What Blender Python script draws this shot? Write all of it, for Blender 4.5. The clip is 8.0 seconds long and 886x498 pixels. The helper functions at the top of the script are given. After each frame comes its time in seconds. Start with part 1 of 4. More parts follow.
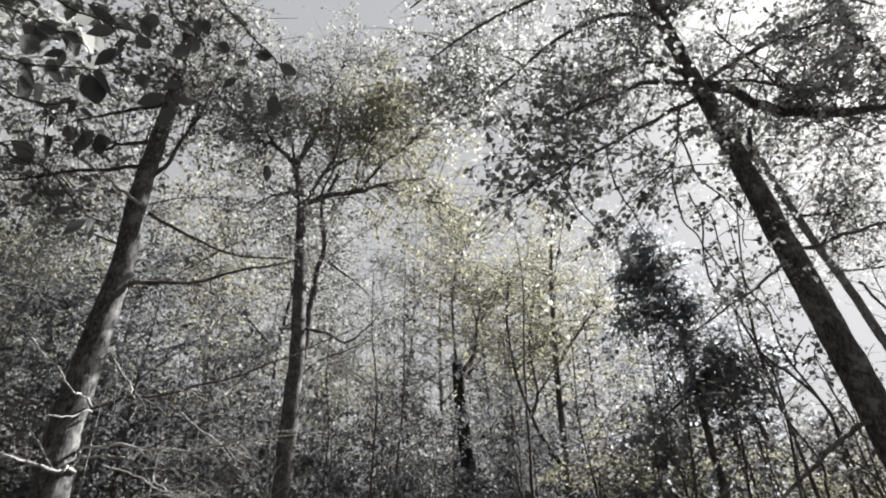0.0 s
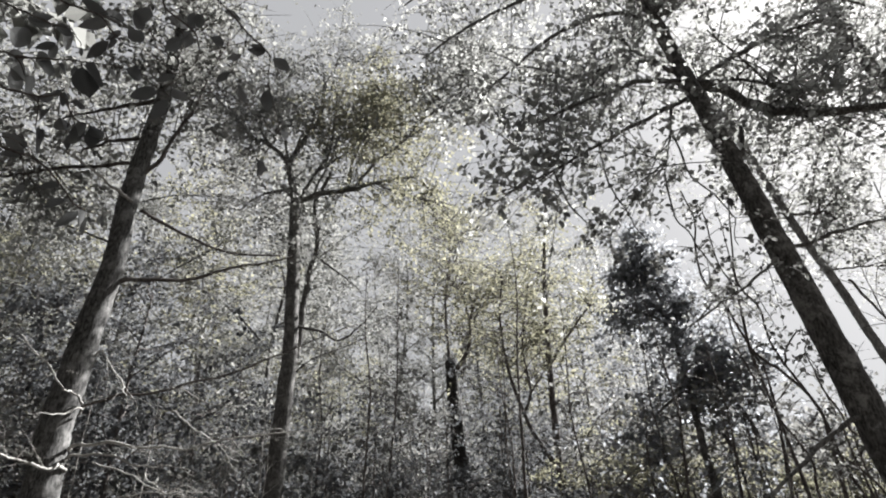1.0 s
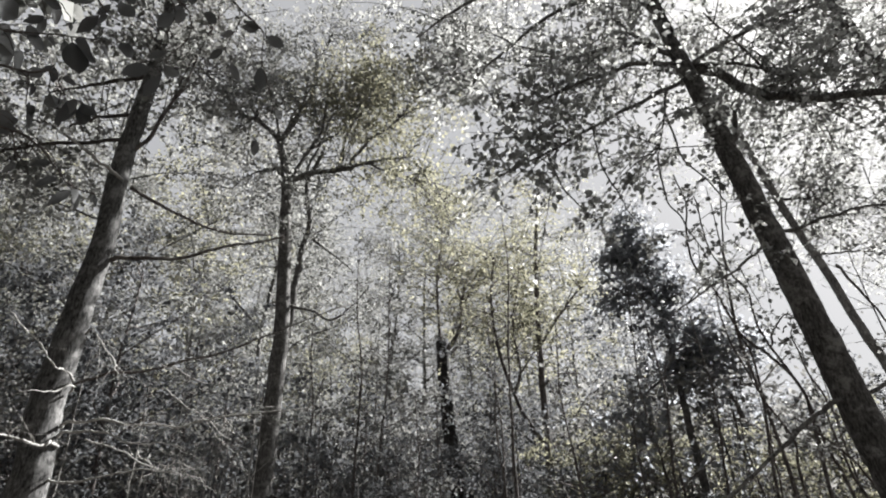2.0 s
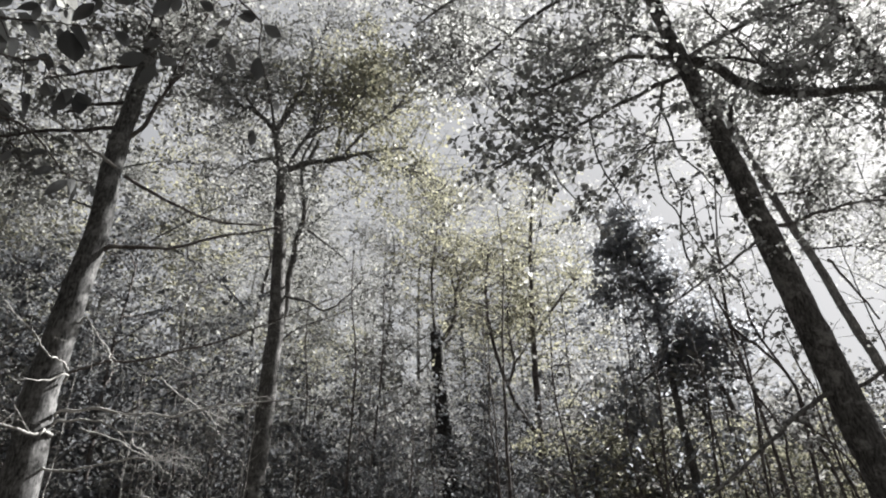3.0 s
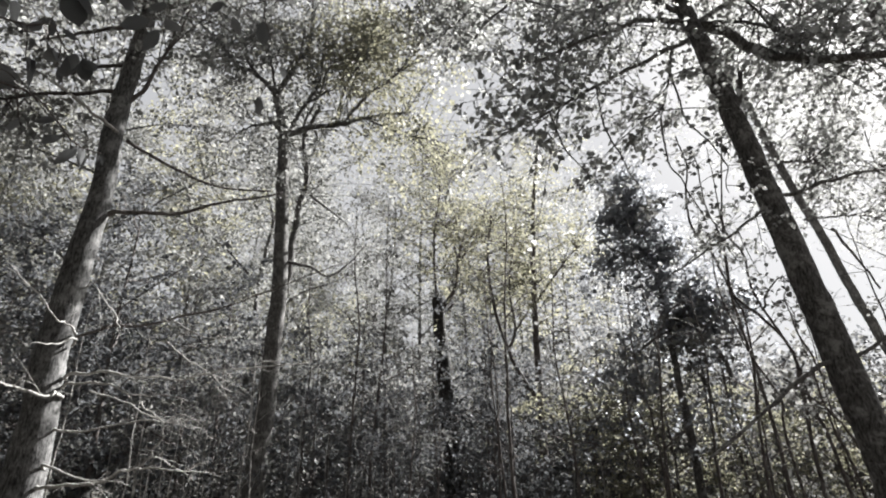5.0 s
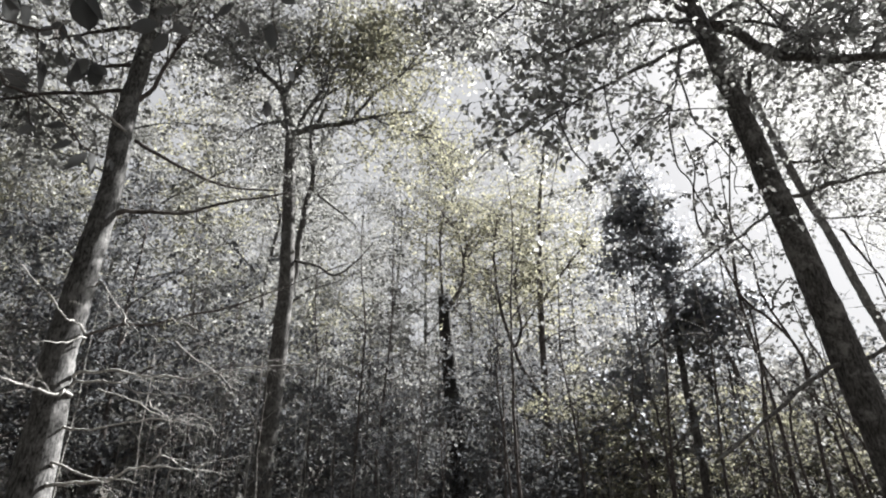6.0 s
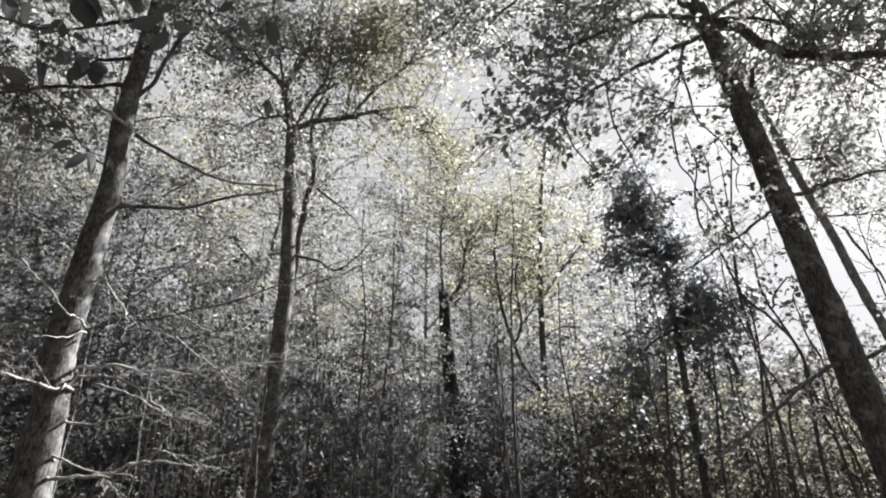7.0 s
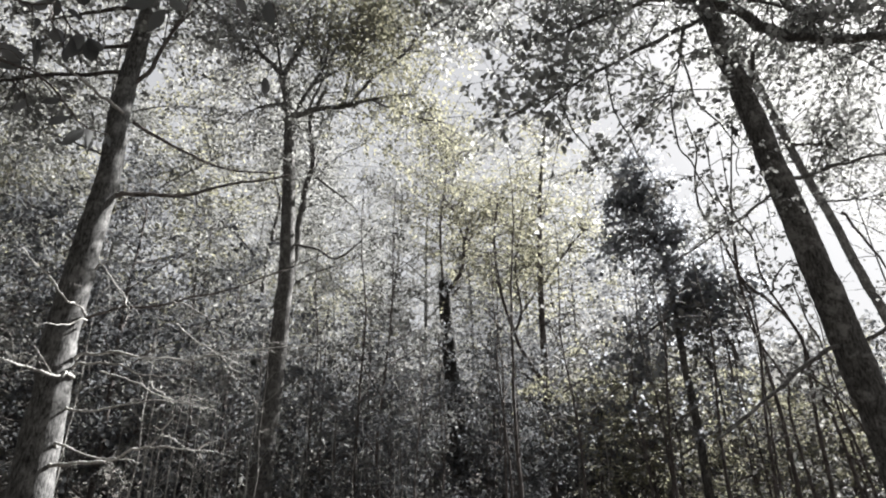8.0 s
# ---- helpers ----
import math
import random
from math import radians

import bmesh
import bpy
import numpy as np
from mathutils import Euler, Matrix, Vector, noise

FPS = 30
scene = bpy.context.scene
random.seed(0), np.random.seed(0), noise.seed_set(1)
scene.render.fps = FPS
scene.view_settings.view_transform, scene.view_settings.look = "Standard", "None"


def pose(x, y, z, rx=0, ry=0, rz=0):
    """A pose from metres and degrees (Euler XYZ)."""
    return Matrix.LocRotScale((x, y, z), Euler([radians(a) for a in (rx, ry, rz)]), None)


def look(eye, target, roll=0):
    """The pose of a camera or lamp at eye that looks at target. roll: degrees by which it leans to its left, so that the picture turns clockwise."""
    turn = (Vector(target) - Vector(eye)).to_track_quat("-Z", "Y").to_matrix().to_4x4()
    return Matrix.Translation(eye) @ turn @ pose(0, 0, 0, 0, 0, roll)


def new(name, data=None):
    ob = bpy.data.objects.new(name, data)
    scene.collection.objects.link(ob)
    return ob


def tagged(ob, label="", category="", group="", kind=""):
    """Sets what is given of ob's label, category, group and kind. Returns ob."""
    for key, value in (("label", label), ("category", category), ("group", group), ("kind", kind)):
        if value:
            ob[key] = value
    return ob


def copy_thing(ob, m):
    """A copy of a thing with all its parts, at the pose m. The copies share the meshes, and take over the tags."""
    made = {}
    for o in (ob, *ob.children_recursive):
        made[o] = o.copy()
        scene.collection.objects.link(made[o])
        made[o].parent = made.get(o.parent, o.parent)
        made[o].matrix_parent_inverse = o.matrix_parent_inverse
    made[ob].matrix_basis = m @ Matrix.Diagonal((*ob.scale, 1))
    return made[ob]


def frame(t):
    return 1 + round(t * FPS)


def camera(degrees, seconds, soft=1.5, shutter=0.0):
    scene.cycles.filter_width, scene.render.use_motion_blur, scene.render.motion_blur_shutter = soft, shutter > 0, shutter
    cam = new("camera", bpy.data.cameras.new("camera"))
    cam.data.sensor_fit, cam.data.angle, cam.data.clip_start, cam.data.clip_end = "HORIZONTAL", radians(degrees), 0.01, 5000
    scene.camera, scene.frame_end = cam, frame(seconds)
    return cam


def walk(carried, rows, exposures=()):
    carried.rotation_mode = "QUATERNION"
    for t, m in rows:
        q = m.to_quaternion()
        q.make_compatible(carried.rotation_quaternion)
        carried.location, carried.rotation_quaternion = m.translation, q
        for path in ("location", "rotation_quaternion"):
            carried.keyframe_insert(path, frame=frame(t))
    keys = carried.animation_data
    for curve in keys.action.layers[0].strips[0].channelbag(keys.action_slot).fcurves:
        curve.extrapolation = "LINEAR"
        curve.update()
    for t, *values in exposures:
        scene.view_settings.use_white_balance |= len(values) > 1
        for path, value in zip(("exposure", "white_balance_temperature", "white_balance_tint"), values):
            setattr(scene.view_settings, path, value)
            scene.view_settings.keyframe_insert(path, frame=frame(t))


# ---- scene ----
cam = camera(75.3, 8.0, soft=1.95)
walk(cam, [
    (0, look((0.025, 0.012, 1.612), (-0.348, 8.671, 6.601), -1.77)),
    (0.5, look((0.031, 0.022, 1.603), (-0.280, 8.680, 6.598), -1.92)),
    (1, look((0.020, 0.019, 1.595), (-0.235, 8.690, 6.570), -2.07)),
    (1.5, look((0.018, 0.020, 1.591), (-0.186, 8.753, 6.457), -1.96)),
    (2, look((0.009, 0.009, 1.597), (-0.113, 8.847, 6.272), -1.92)),
    (3.5, look((0.000, 0.000, 1.600), (0.000, 8.949, 6.062), -1.50)),
    (4, look((0.001, 0.000, 1.601), (-0.012, 9.038, 5.882), -1.03)),
    (4.5, look((-0.017, -0.005, 1.609), (-0.044, 9.132, 5.674), -1.23)),
    (6, look((-0.034, -0.021, 1.638), (-0.204, 9.160, 5.596), -0.81)),
    (6.5, look((-0.027, -0.025, 1.655), (-0.228, 9.147, 5.635), -0.58)),
    (7, look((-0.035, -0.027, 1.662), (-0.216, 9.195, 5.524), -0.48)),
    (7.5, look((-0.032, -0.019, 1.648), (-0.213, 9.247, 5.404), -0.63)),
    (8, look((-0.035, -0.004, 1.620), (-0.215, 9.278, 5.334), -0.82)),
], exposures=[(0, 2.28), (2, 2.28), (3.5, 2.25), (4.5, 2.42), (6, 2.51), (8, 2.57)])

# ---- world and sun ----
SUN_AZIMUTH, SUN_ELEVATION = radians(49), radians(42)   # to the right of +y, above the ground
world = bpy.data.worlds.new("hazy_sky")
scene.world = world
world.use_nodes = True
wt = world.node_tree
sky = wt.nodes.new("ShaderNodeTexSky")
sky.sky_type, sky.sun_disc = "NISHITA", False
sky.sun_elevation, sky.sun_rotation = SUN_ELEVATION, SUN_AZIMUTH
sky.air_density, sky.dust_density, sky.ozone_density = 1.0, 3.2, 1.0
pale = wt.nodes.new("ShaderNodeHueSaturation")
pale.inputs["Saturation"].default_value, pale.inputs["Value"].default_value = 0.2, 0.72
wt.links.new(sky.outputs["Color"], pale.inputs["Color"])
haze = wt.nodes.new("ShaderNodeMixRGB")   # thin even cloud over the blue
haze.inputs["Fac"].default_value = 0.77
haze.inputs["Color2"].default_value = (3.04, 3.07, 3.17, 1)
wt.links.new(pale.outputs["Color"], haze.inputs["Color1"])
wt.links.new(haze.outputs["Color"], wt.nodes["Background"].inputs["Color"])
wt.nodes["Background"].inputs["Strength"].default_value = 0.0375

sun = new("sun", bpy.data.lights.new("sun", "SUN"))
sun.data.energy, sun.data.angle, sun.data.color = 5.0, radians(0.6), (1.0, 0.994, 0.987)
sun_dir = Vector((math.sin(SUN_AZIMUTH) * math.cos(SUN_ELEVATION), math.cos(SUN_AZIMUTH) * math.cos(SUN_ELEVATION), math.sin(SUN_ELEVATION)))
sun.matrix_world = look(sun_dir * 60, (0, 0, 0))


# ---- materials ----
def shader(name):
    m = bpy.data.materials.new(name)
    m.use_nodes = True
    t = m.node_tree
    return m, t, t.nodes["Principled BSDF"], t.nodes["Material Output"]


def ramp(t, source, stops):
    r = t.nodes.new("ShaderNodeValToRGB")
    while len(r.color_ramp.elements) < len(stops):
        r.color_ramp.elements.new(0.5)
    for e, (at, c) in zip(r.color_ramp.elements, stops):
        e.position, e.color = at, (*c, 1)
    t.links.new(source, r.inputs["Fac"])
    return r.outputs["Color"]


def texture(t, kind, vector, scale, detail=4.0, rough=0.6):
    n = t.nodes.new(kind)
    n.inputs["Scale"].default_value = scale
    if "Detail" in n.inputs:
        n.inputs["Detail"].default_value, n.inputs["Roughness"].default_value = detail, rough
    t.links.new(vector, n.inputs["Vector"])
    return n


def bark(name, dark, light, moss, ridge=1.0):
    """Furrowed bark, stretched up the stem, with cracks, lichen blotches and fine grain."""
    m, t, b, out = shader(name)
    co = t.nodes.new("ShaderNodeTexCoord").outputs["Object"]
    stretch = t.nodes.new("ShaderNodeMapping")
    stretch.inputs["Scale"].default_value = (1, 1, 0.3)
    t.links.new(co, stretch.inputs["Vector"])
    furrow = texture(t, "ShaderNodeTexNoise", stretch.outputs[0], 55, 8, 0.72).outputs["Fac"]
    plates = texture(t, "ShaderNodeTexVoronoi", stretch.outputs[0], 34)
    plates.feature = "DISTANCE_TO_EDGE"
    blotch = texture(t, "ShaderNodeTexNoise", co, 7, 6, 0.75).outputs["Fac"]
    crack = ramp(t, plates.outputs["Distance"], [(0.0, (0.35, 0.35, 0.35)), (0.12, (1, 1, 1))])
    colour = ramp(t, furrow, [(0.36, dark), (0.6, light)])
    split = t.nodes.new("ShaderNodeMixRGB")
    split.blend_type = "MULTIPLY"
    split.inputs["Fac"].default_value = min(1.0, 0.75 * ridge)
    t.links.new(colour, split.inputs["Color1"])
    t.links.new(crack, split.inputs["Color2"])
    mix = t.nodes.new("ShaderNodeMixRGB")
    t.links.new(ramp(t, blotch, [(0.5, (0, 0, 0)), (0.64, (0.7, 0.7, 0.7))]), mix.inputs["Fac"])
    t.links.new(split.outputs[0], mix.inputs["Color1"])
    mix.inputs["Color2"].default_value = (*moss, 1)
    t.links.new(mix.outputs[0], b.inputs["Base Color"])
    b.inputs["Roughness"].default_value = 0.88
    b.inputs["Specular IOR Level"].default_value = 0.2
    height = t.nodes.new("ShaderNodeMath")
    height.operation = "MULTIPLY_ADD"
    t.links.new(crack, height.inputs[0])
    height.inputs[1].default_value = 0.6
    t.links.new(furrow, height.inputs[2])
    bump = t.nodes.new("ShaderNodeBump")
    bump.inputs["Strength"].default_value, bump.inputs["Distance"].default_value = 0.4 * ridge, 0.012
    t.links.new(height.outputs[0], bump.inputs["Height"])
    t.links.new(bump.outputs[0], b.inputs["Normal"])
    return m


def foliage(name, colours, through_colour, share=0.45, rough=0.42, random_by="island", gloss=0.32):
    """Thin leaves: gloss and colour from above, glow from light that passes through."""
    m, t, b, out = shader(name)
    if random_by == "island":
        rnd = t.nodes.new("ShaderNodeNewGeometry").outputs["Random Per Island"]
    else:
        rnd = t.nodes.new("ShaderNodeObjectInfo").outputs["Random"]
    n = len(colours)
    c = ramp(t, rnd, [(k / max(1, n - 1), col) for k, col in enumerate(colours)])
    co = t.nodes.new("ShaderNodeTexCoord").outputs["Object"]
    grain = texture(t, "ShaderNodeTexNoise", co, 60 if random_by == "island" else 140, 3).outputs["Fac"]
    tone = t.nodes.new("ShaderNodeMixRGB")
    tone.blend_type = "MULTIPLY"
    tone.inputs["Fac"].default_value = 0.6
    t.links.new(c, tone.inputs["Color1"])
    t.links.new(ramp(t, grain, [(0.3, (0.55, 0.55, 0.52)), (0.7, (1, 1, 1))]), tone.inputs["Color2"])
    t.links.new(tone.outputs[0], b.inputs["Base Color"])
    b.inputs["Roughness"].default_value = rough
    b.inputs["Specular IOR Level"].default_value = gloss
    thin = t.nodes.new("ShaderNodeBsdfTranslucent")
    glow = t.nodes.new("ShaderNodeMixRGB")
    glow.blend_type = "MULTIPLY"
    glow.inputs["Fac"].default_value = 0.9
    glow.inputs["Color1"].default_value = (*through_colour, 1)
    t.links.new(ramp(t, rnd, [(0, (0.45, 0.45, 0.45)), (0.6, (0.8, 0.8, 0.8)), (1, (1.1, 1.1, 1.1))]), glow.inputs["Color2"])
    t.links.new(glow.outputs[0], thin.inputs["Color"])
    both = t.nodes.new("ShaderNodeMixShader")
    both.inputs["Fac"].default_value = share
    t.links.new(b.outputs[0], both.inputs[1])
    t.links.new(thin.outputs[0], both.inputs[2])
    t.links.new(both.outputs[0], out.inputs["Surface"])
    return m


BARK_GREY = bark("grey_bark", (0.016, 0.0154, 0.0149), (0.16, 0.157, 0.153), (0.21, 0.206, 0.2))
BARK_BROWN = bark("brown_bark", (0.045, 0.043, 0.0415), (0.175, 0.167, 0.16), (0.23, 0.225, 0.212))
# brown bark darkened for the backlit trunk's shade, partly lifted again for glare
BARK_SHADED = bark("shaded_patched_bark", (0.026, 0.0248, 0.0238), (0.15, 0.144, 0.138), (0.27, 0.264, 0.253))
# bark lightened to stand in for the glare over the slim tree
BARK_VEILED = bark("veiled_grey_bark", (0.1, 0.098, 0.095), (0.33, 0.325, 0.315), (0.4, 0.395, 0.385))
BARK_THIN = bark("smooth_bark", (0.034, 0.029, 0.0275), (0.118, 0.103, 0.097), (0.152, 0.14, 0.131), 0.3)
# the broken trunk's shade is put into its bark colour
BARK_DARK = bark("shaded_dark_bark", (0.012, 0.0113, 0.0108), (0.055, 0.0515, 0.049), (0.075, 0.072, 0.068))
DEAD_WOOD = bark("weathered_dead_wood", (0.15, 0.145, 0.135), (0.42, 0.41, 0.39), (0.30, 0.295, 0.28), 0.3)
LEAF_CANOPY = foliage("canopy_leaf", [(0.045, 0.048, 0.041), (0.115, 0.11, 0.092), (0.115, 0.121, 0.12), (0.18, 0.18, 0.166)], (0.36, 0.361, 0.34), 0.43, 0.55)
# canopy_leaf lightened and made clearer, standing in for glare over the backlit crowns
LEAF_BOUGH = foliage("lifted_bough_leaf", [(0.08, 0.084, 0.075), (0.13, 0.133, 0.123), (0.19, 0.19, 0.177)], (0.46, 0.462, 0.443), 0.54, 0.6)
LEAF_GOLD = foliage("yellowing_leaf", [(0.088, 0.084, 0.055), (0.148, 0.14, 0.092), (0.2, 0.19, 0.136)], (0.37, 0.36, 0.262), 0.46, 0.55)
LEAF_DARK = foliage("evergreen_leaf", [(0.022, 0.022, 0.021), (0.08, 0.079, 0.072), (0.19, 0.185, 0.168)], (0.34, 0.337, 0.322), 0.38, 0.58, gloss=0.18)
LEAF_EVERGREEN = foliage("holly_leaf", [(0.017, 0.0183, 0.02), (0.06, 0.063, 0.069), (0.135, 0.139, 0.147)], (0.23, 0.237, 0.247), 0.32, 0.6, gloss=0.14)
LEAF_BLUE = foliage("bluish_evergreen_leaf", [(0.06, 0.064, 0.071), (0.14, 0.147, 0.159), (0.23, 0.238, 0.252)], (0.5, 0.516, 0.545), 0.42, 0.52, gloss=0.28)
LEAF_PALE = foliage("silvery_leaf", [(0.04, 0.041, 0.038), (0.11, 0.11, 0.103), (0.18, 0.18, 0.17)], (0.28, 0.28, 0.27), 0.36, 0.55)
LEAF_NEAR = foliage("beech_leaf", [(0.055, 0.057, 0.06), (0.085, 0.087, 0.089), (0.125, 0.126, 0.126)], (0.24, 0.244, 0.242), 0.32, 0.45, "object")


def litter_material():
    """Matted dead leaves over dark soil: flakes of many browns, soil showing through in patches."""
    m, t, b, out = shader("leaf_litter")
    co = t.nodes.new("ShaderNodeTexCoord").outputs["Object"]
    warp = texture(t, "ShaderNodeTexNoise", co, 9, 3)
    push = t.nodes.new("ShaderNodeMixRGB")
    push.blend_type = "ADD"
    push.inputs["Fac"].default_value = 0.09
    t.links.new(co, push.inputs["Color1"])
    t.links.new(warp.outputs["Color"], push.inputs["Color2"])
    flakes = texture(t, "ShaderNodeTexVoronoi", push.outputs[0], 17)
    small = texture(t, "ShaderNodeTexVoronoi", push.outputs[0], 46)
    big = texture(t, "ShaderNodeTexNoise", co, 0.6, 5).outputs["Fac"]
    grain = texture(t, "ShaderNodeTexNoise", co, 120, 5).outputs["Fac"]
    stops = [(0.08, (0.006, 0.0055, 0.005)), (0.4, (0.018, 0.0155, 0.013)), (0.7, (0.034, 0.029, 0.024)), (0.95, (0.06, 0.052, 0.043))]
    tone = t.nodes.new("ShaderNodeMixRGB")
    t.links.new(ramp(t, grain, [(0.42, (0.2, 0.2, 0.2)), (0.6, (0.8, 0.8, 0.8))]), tone.inputs["Fac"])
    t.links.new(ramp(t, flakes.outputs["Color"], stops), tone.inputs["Color1"])
    t.links.new(ramp(t, small.outputs["Color"], stops), tone.inputs["Color2"])
    mix = t.nodes.new("ShaderNodeMixRGB")
    mix.blend_type = "MULTIPLY"
    mix.inputs["Fac"].default_value = 0.8
    t.links.new(tone.outputs[0], mix.inputs["Color1"])
    t.links.new(ramp(t, big, [(0.35, (0.35, 0.34, 0.32)), (0.65, (1, 1, 1))]), mix.inputs["Color2"])
    t.links.new(mix.outputs[0], b.inputs["Base Color"])
    b.inputs["Roughness"].default_value = 0.9
    height = t.nodes.new("ShaderNodeMath")
    height.operation = "MULTIPLY_ADD"
    t.links.new(flakes.outputs["Color"], height.inputs[0])
    height.inputs[1].default_value = 0.7
    t.links.new(grain, height.inputs[2])
    bump = t.nodes.new("ShaderNodeBump")
    bump.inputs["Strength"].default_value, bump.inputs["Distance"].default_value = 0.6, 0.012
    t.links.new(height.outputs[0], bump.inputs["Height"])
    t.links.new(bump.outputs[0], b.inputs["Normal"])
    return m


LITTER = litter_material()


# ---- mesh helpers ----
def mesh_of(name, verts, faces, material, smooth=False):
    """One mesh from an array of places and an array of faces that all have the same number of corners."""
    verts, faces = np.asarray(verts, np.float32), np.asarray(faces, np.int32)
    me = bpy.data.meshes.new(name)
    me.vertices.add(len(verts))
    me.vertices.foreach_set("co", verts.ravel())
    k = faces.shape[1]
    me.loops.add(faces.size)
    me.loops.foreach_set("vertex_index", faces.ravel())
    me.polygons.add(len(faces))
    me.polygons.foreach_set("loop_start", np.arange(len(faces), dtype=np.int32) * k)
    me.polygons.foreach_set("use_smooth", np.full(len(faces), smooth))
    me.materials.append(material)
    me.update(calc_edges=True)
    return me


def part(name, me, parent, label="", kind=""):
    ob = new(name, me)
    ob.parent = parent
    return tagged(ob, label, kind=kind)


def unit(v):
    return v / np.maximum(np.linalg.norm(v, axis=-1, keepdims=True), 1e-9)


def spline(points, n, wobble=0.0, rng=None):
    """A smooth line through control points (x, y, z, radius), n samples."""
    p = np.asarray(points, float)
    p = np.vstack([2 * p[0] - p[1], p, 2 * p[-1] - p[-2]])
    u = np.linspace(0, len(p) - 3 - 1e-6, n)
    i = u.astype(int)
    f = (u - i)[:, None]
    a, b, c, d = p[i], p[i + 1], p[i + 2], p[i + 3]
    q = 0.5 * (2 * b + (c - a) * f + (2 * a - 5 * b + 4 * c - d) * f**2 + (3 * b - a - 3 * c + d) * f**3)
    q[:, 3] = np.maximum(q[:, 3], 0.002)
    if wobble and rng is not None:
        w = rng.normal(0, wobble, (n, 3))
        w = (w + np.roll(w, 1, 0) + np.roll(w, -1, 0)) / 3
        w[0] = w[-1] = 0
        q[:, :3] += w
    return q


def tube(line, sides, rough=0.0, rng=None):
    """A closed round stem along a line of (x, y, z, radius)."""
    p, r = line[:, :3], line[:, 3]
    n = len(p)
    t = unit(np.gradient(p, axis=0))
    ref = np.array([0.0, 1.0, 0.0]) if abs(t[0][1]) < 0.9 else np.array([1.0, 0.0, 0.0])
    a = unit(np.cross(t, ref))
    b = np.cross(t, a)
    ang = np.linspace(0, 2 * np.pi, sides, endpoint=False)
    rr = np.repeat(r[:, None], sides, 1)
    if rough and rng is not None:
        lump = rng.normal(0, rough, (n, sides))
        lump = (lump + np.roll(lump, 1, 1) + np.roll(lump, 1, 0)) / 1.8
        rr = rr * (1 + lump)
    v = p[:, None] + rr[..., None] * (np.cos(ang)[None, :, None] * a[:, None] + np.sin(ang)[None, :, None] * b[:, None])
    v = np.vstack([v.reshape(-1, 3), p[:1], p[-1:]])
    k = np.arange(n - 1)[:, None] * sides
    s = np.arange(sides)
    s2 = (s + 1) % sides
    q = np.stack([k + s, k + s2, k + s2 + sides, k + s + sides], -1).reshape(-1, 4)
    lo, hi = n * sides, n * sides + 1
    caps = [(lo, s2[j], s[j], lo) for j in range(sides)]
    top = (n - 1) * sides
    tri = [(q0, q1, q2) for q0, q1, q2, _ in caps] + [(hi, top + s[j], top + s2[j]) for j in range(sides)]
    both = np.vstack([q[:, [0, 1, 2]], q[:, [0, 2, 3]], np.array(tri)])
    return v, both


def many_tubes(lines, radius, sides=3):
    """Thin stems: lines (n, k, 3), radius (n, k)."""
    n, k, _ = lines.shape
    t = unit(np.gradient(lines, axis=1))
    ref = np.where(np.abs(t[..., 2:3]) < 0.9, [[[0.0, 0.0, 1.0]]], [[[1.0, 0.0, 0.0]]])
    a = unit(np.cross(t, ref))
    b = np.cross(t, a)
    ang = np.linspace(0, 2 * np.pi, sides, endpoint=False)[None, None, :, None]
    v = lines[:, :, None] + radius[:, :, None, None] * (np.cos(ang) * a[:, :, None] + np.sin(ang) * b[:, :, None])
    base = (np.arange(n) * k * sides)[:, None, None]
    ring = (np.arange(k - 1) * sides)[None, :, None]
    s = np.arange(sides)[None, None]
    s2 = (s + 1) % sides
    f = np.stack([base + ring + s, base + ring + s2, base + ring + s2 + sides, base + ring + s + sides], -1)
    return v.reshape(-1, 3), f.reshape(-1, 4)


def blades(place, along, normal, size, width=0.76, fold=0.18, fine=False):
    """Leaves folded along the midrib: arrays of places, directions, normals and lengths."""
    along = unit(along)
    side = unit(np.cross(along, normal))
    up = np.cross(side, along)
    s = size[:, None]
    w = s * width * 0.5
    tip = place + along * s - up * s * 0.12
    if fine:
        l1, r1 = place + along * s * 0.32 - side * w + up * w * fold, place + along * s * 0.32 + side * w + up * w * fold
        l2, r2 = place + along * s * 0.70 - side * w * 0.75 + up * w * fold, place + along * s * 0.70 + side * w * 0.75 + up * w * fold
        v = np.stack([place, l1, l2, tip, r2, r1], 1).reshape(-1, 3)
        b = (np.arange(len(place)) * 6)[:, None, None]
        f = b + np.array([[0, 3, 2], [0, 2, 1], [0, 5, 4], [0, 4, 3]])[None]
    else:
        l, r = place + along * s * 0.45 - side * w + up * w * fold, place + along * s * 0.45 + side * w + up * w * fold
        v = np.stack([place, l, tip, r], 1).reshape(-1, 3)
        b = (np.arange(len(place)) * 4)[:, None, None]
        f = b + np.array([[0, 2, 1], [0, 3, 2]])[None]
    return v, f.reshape(-1, 3)


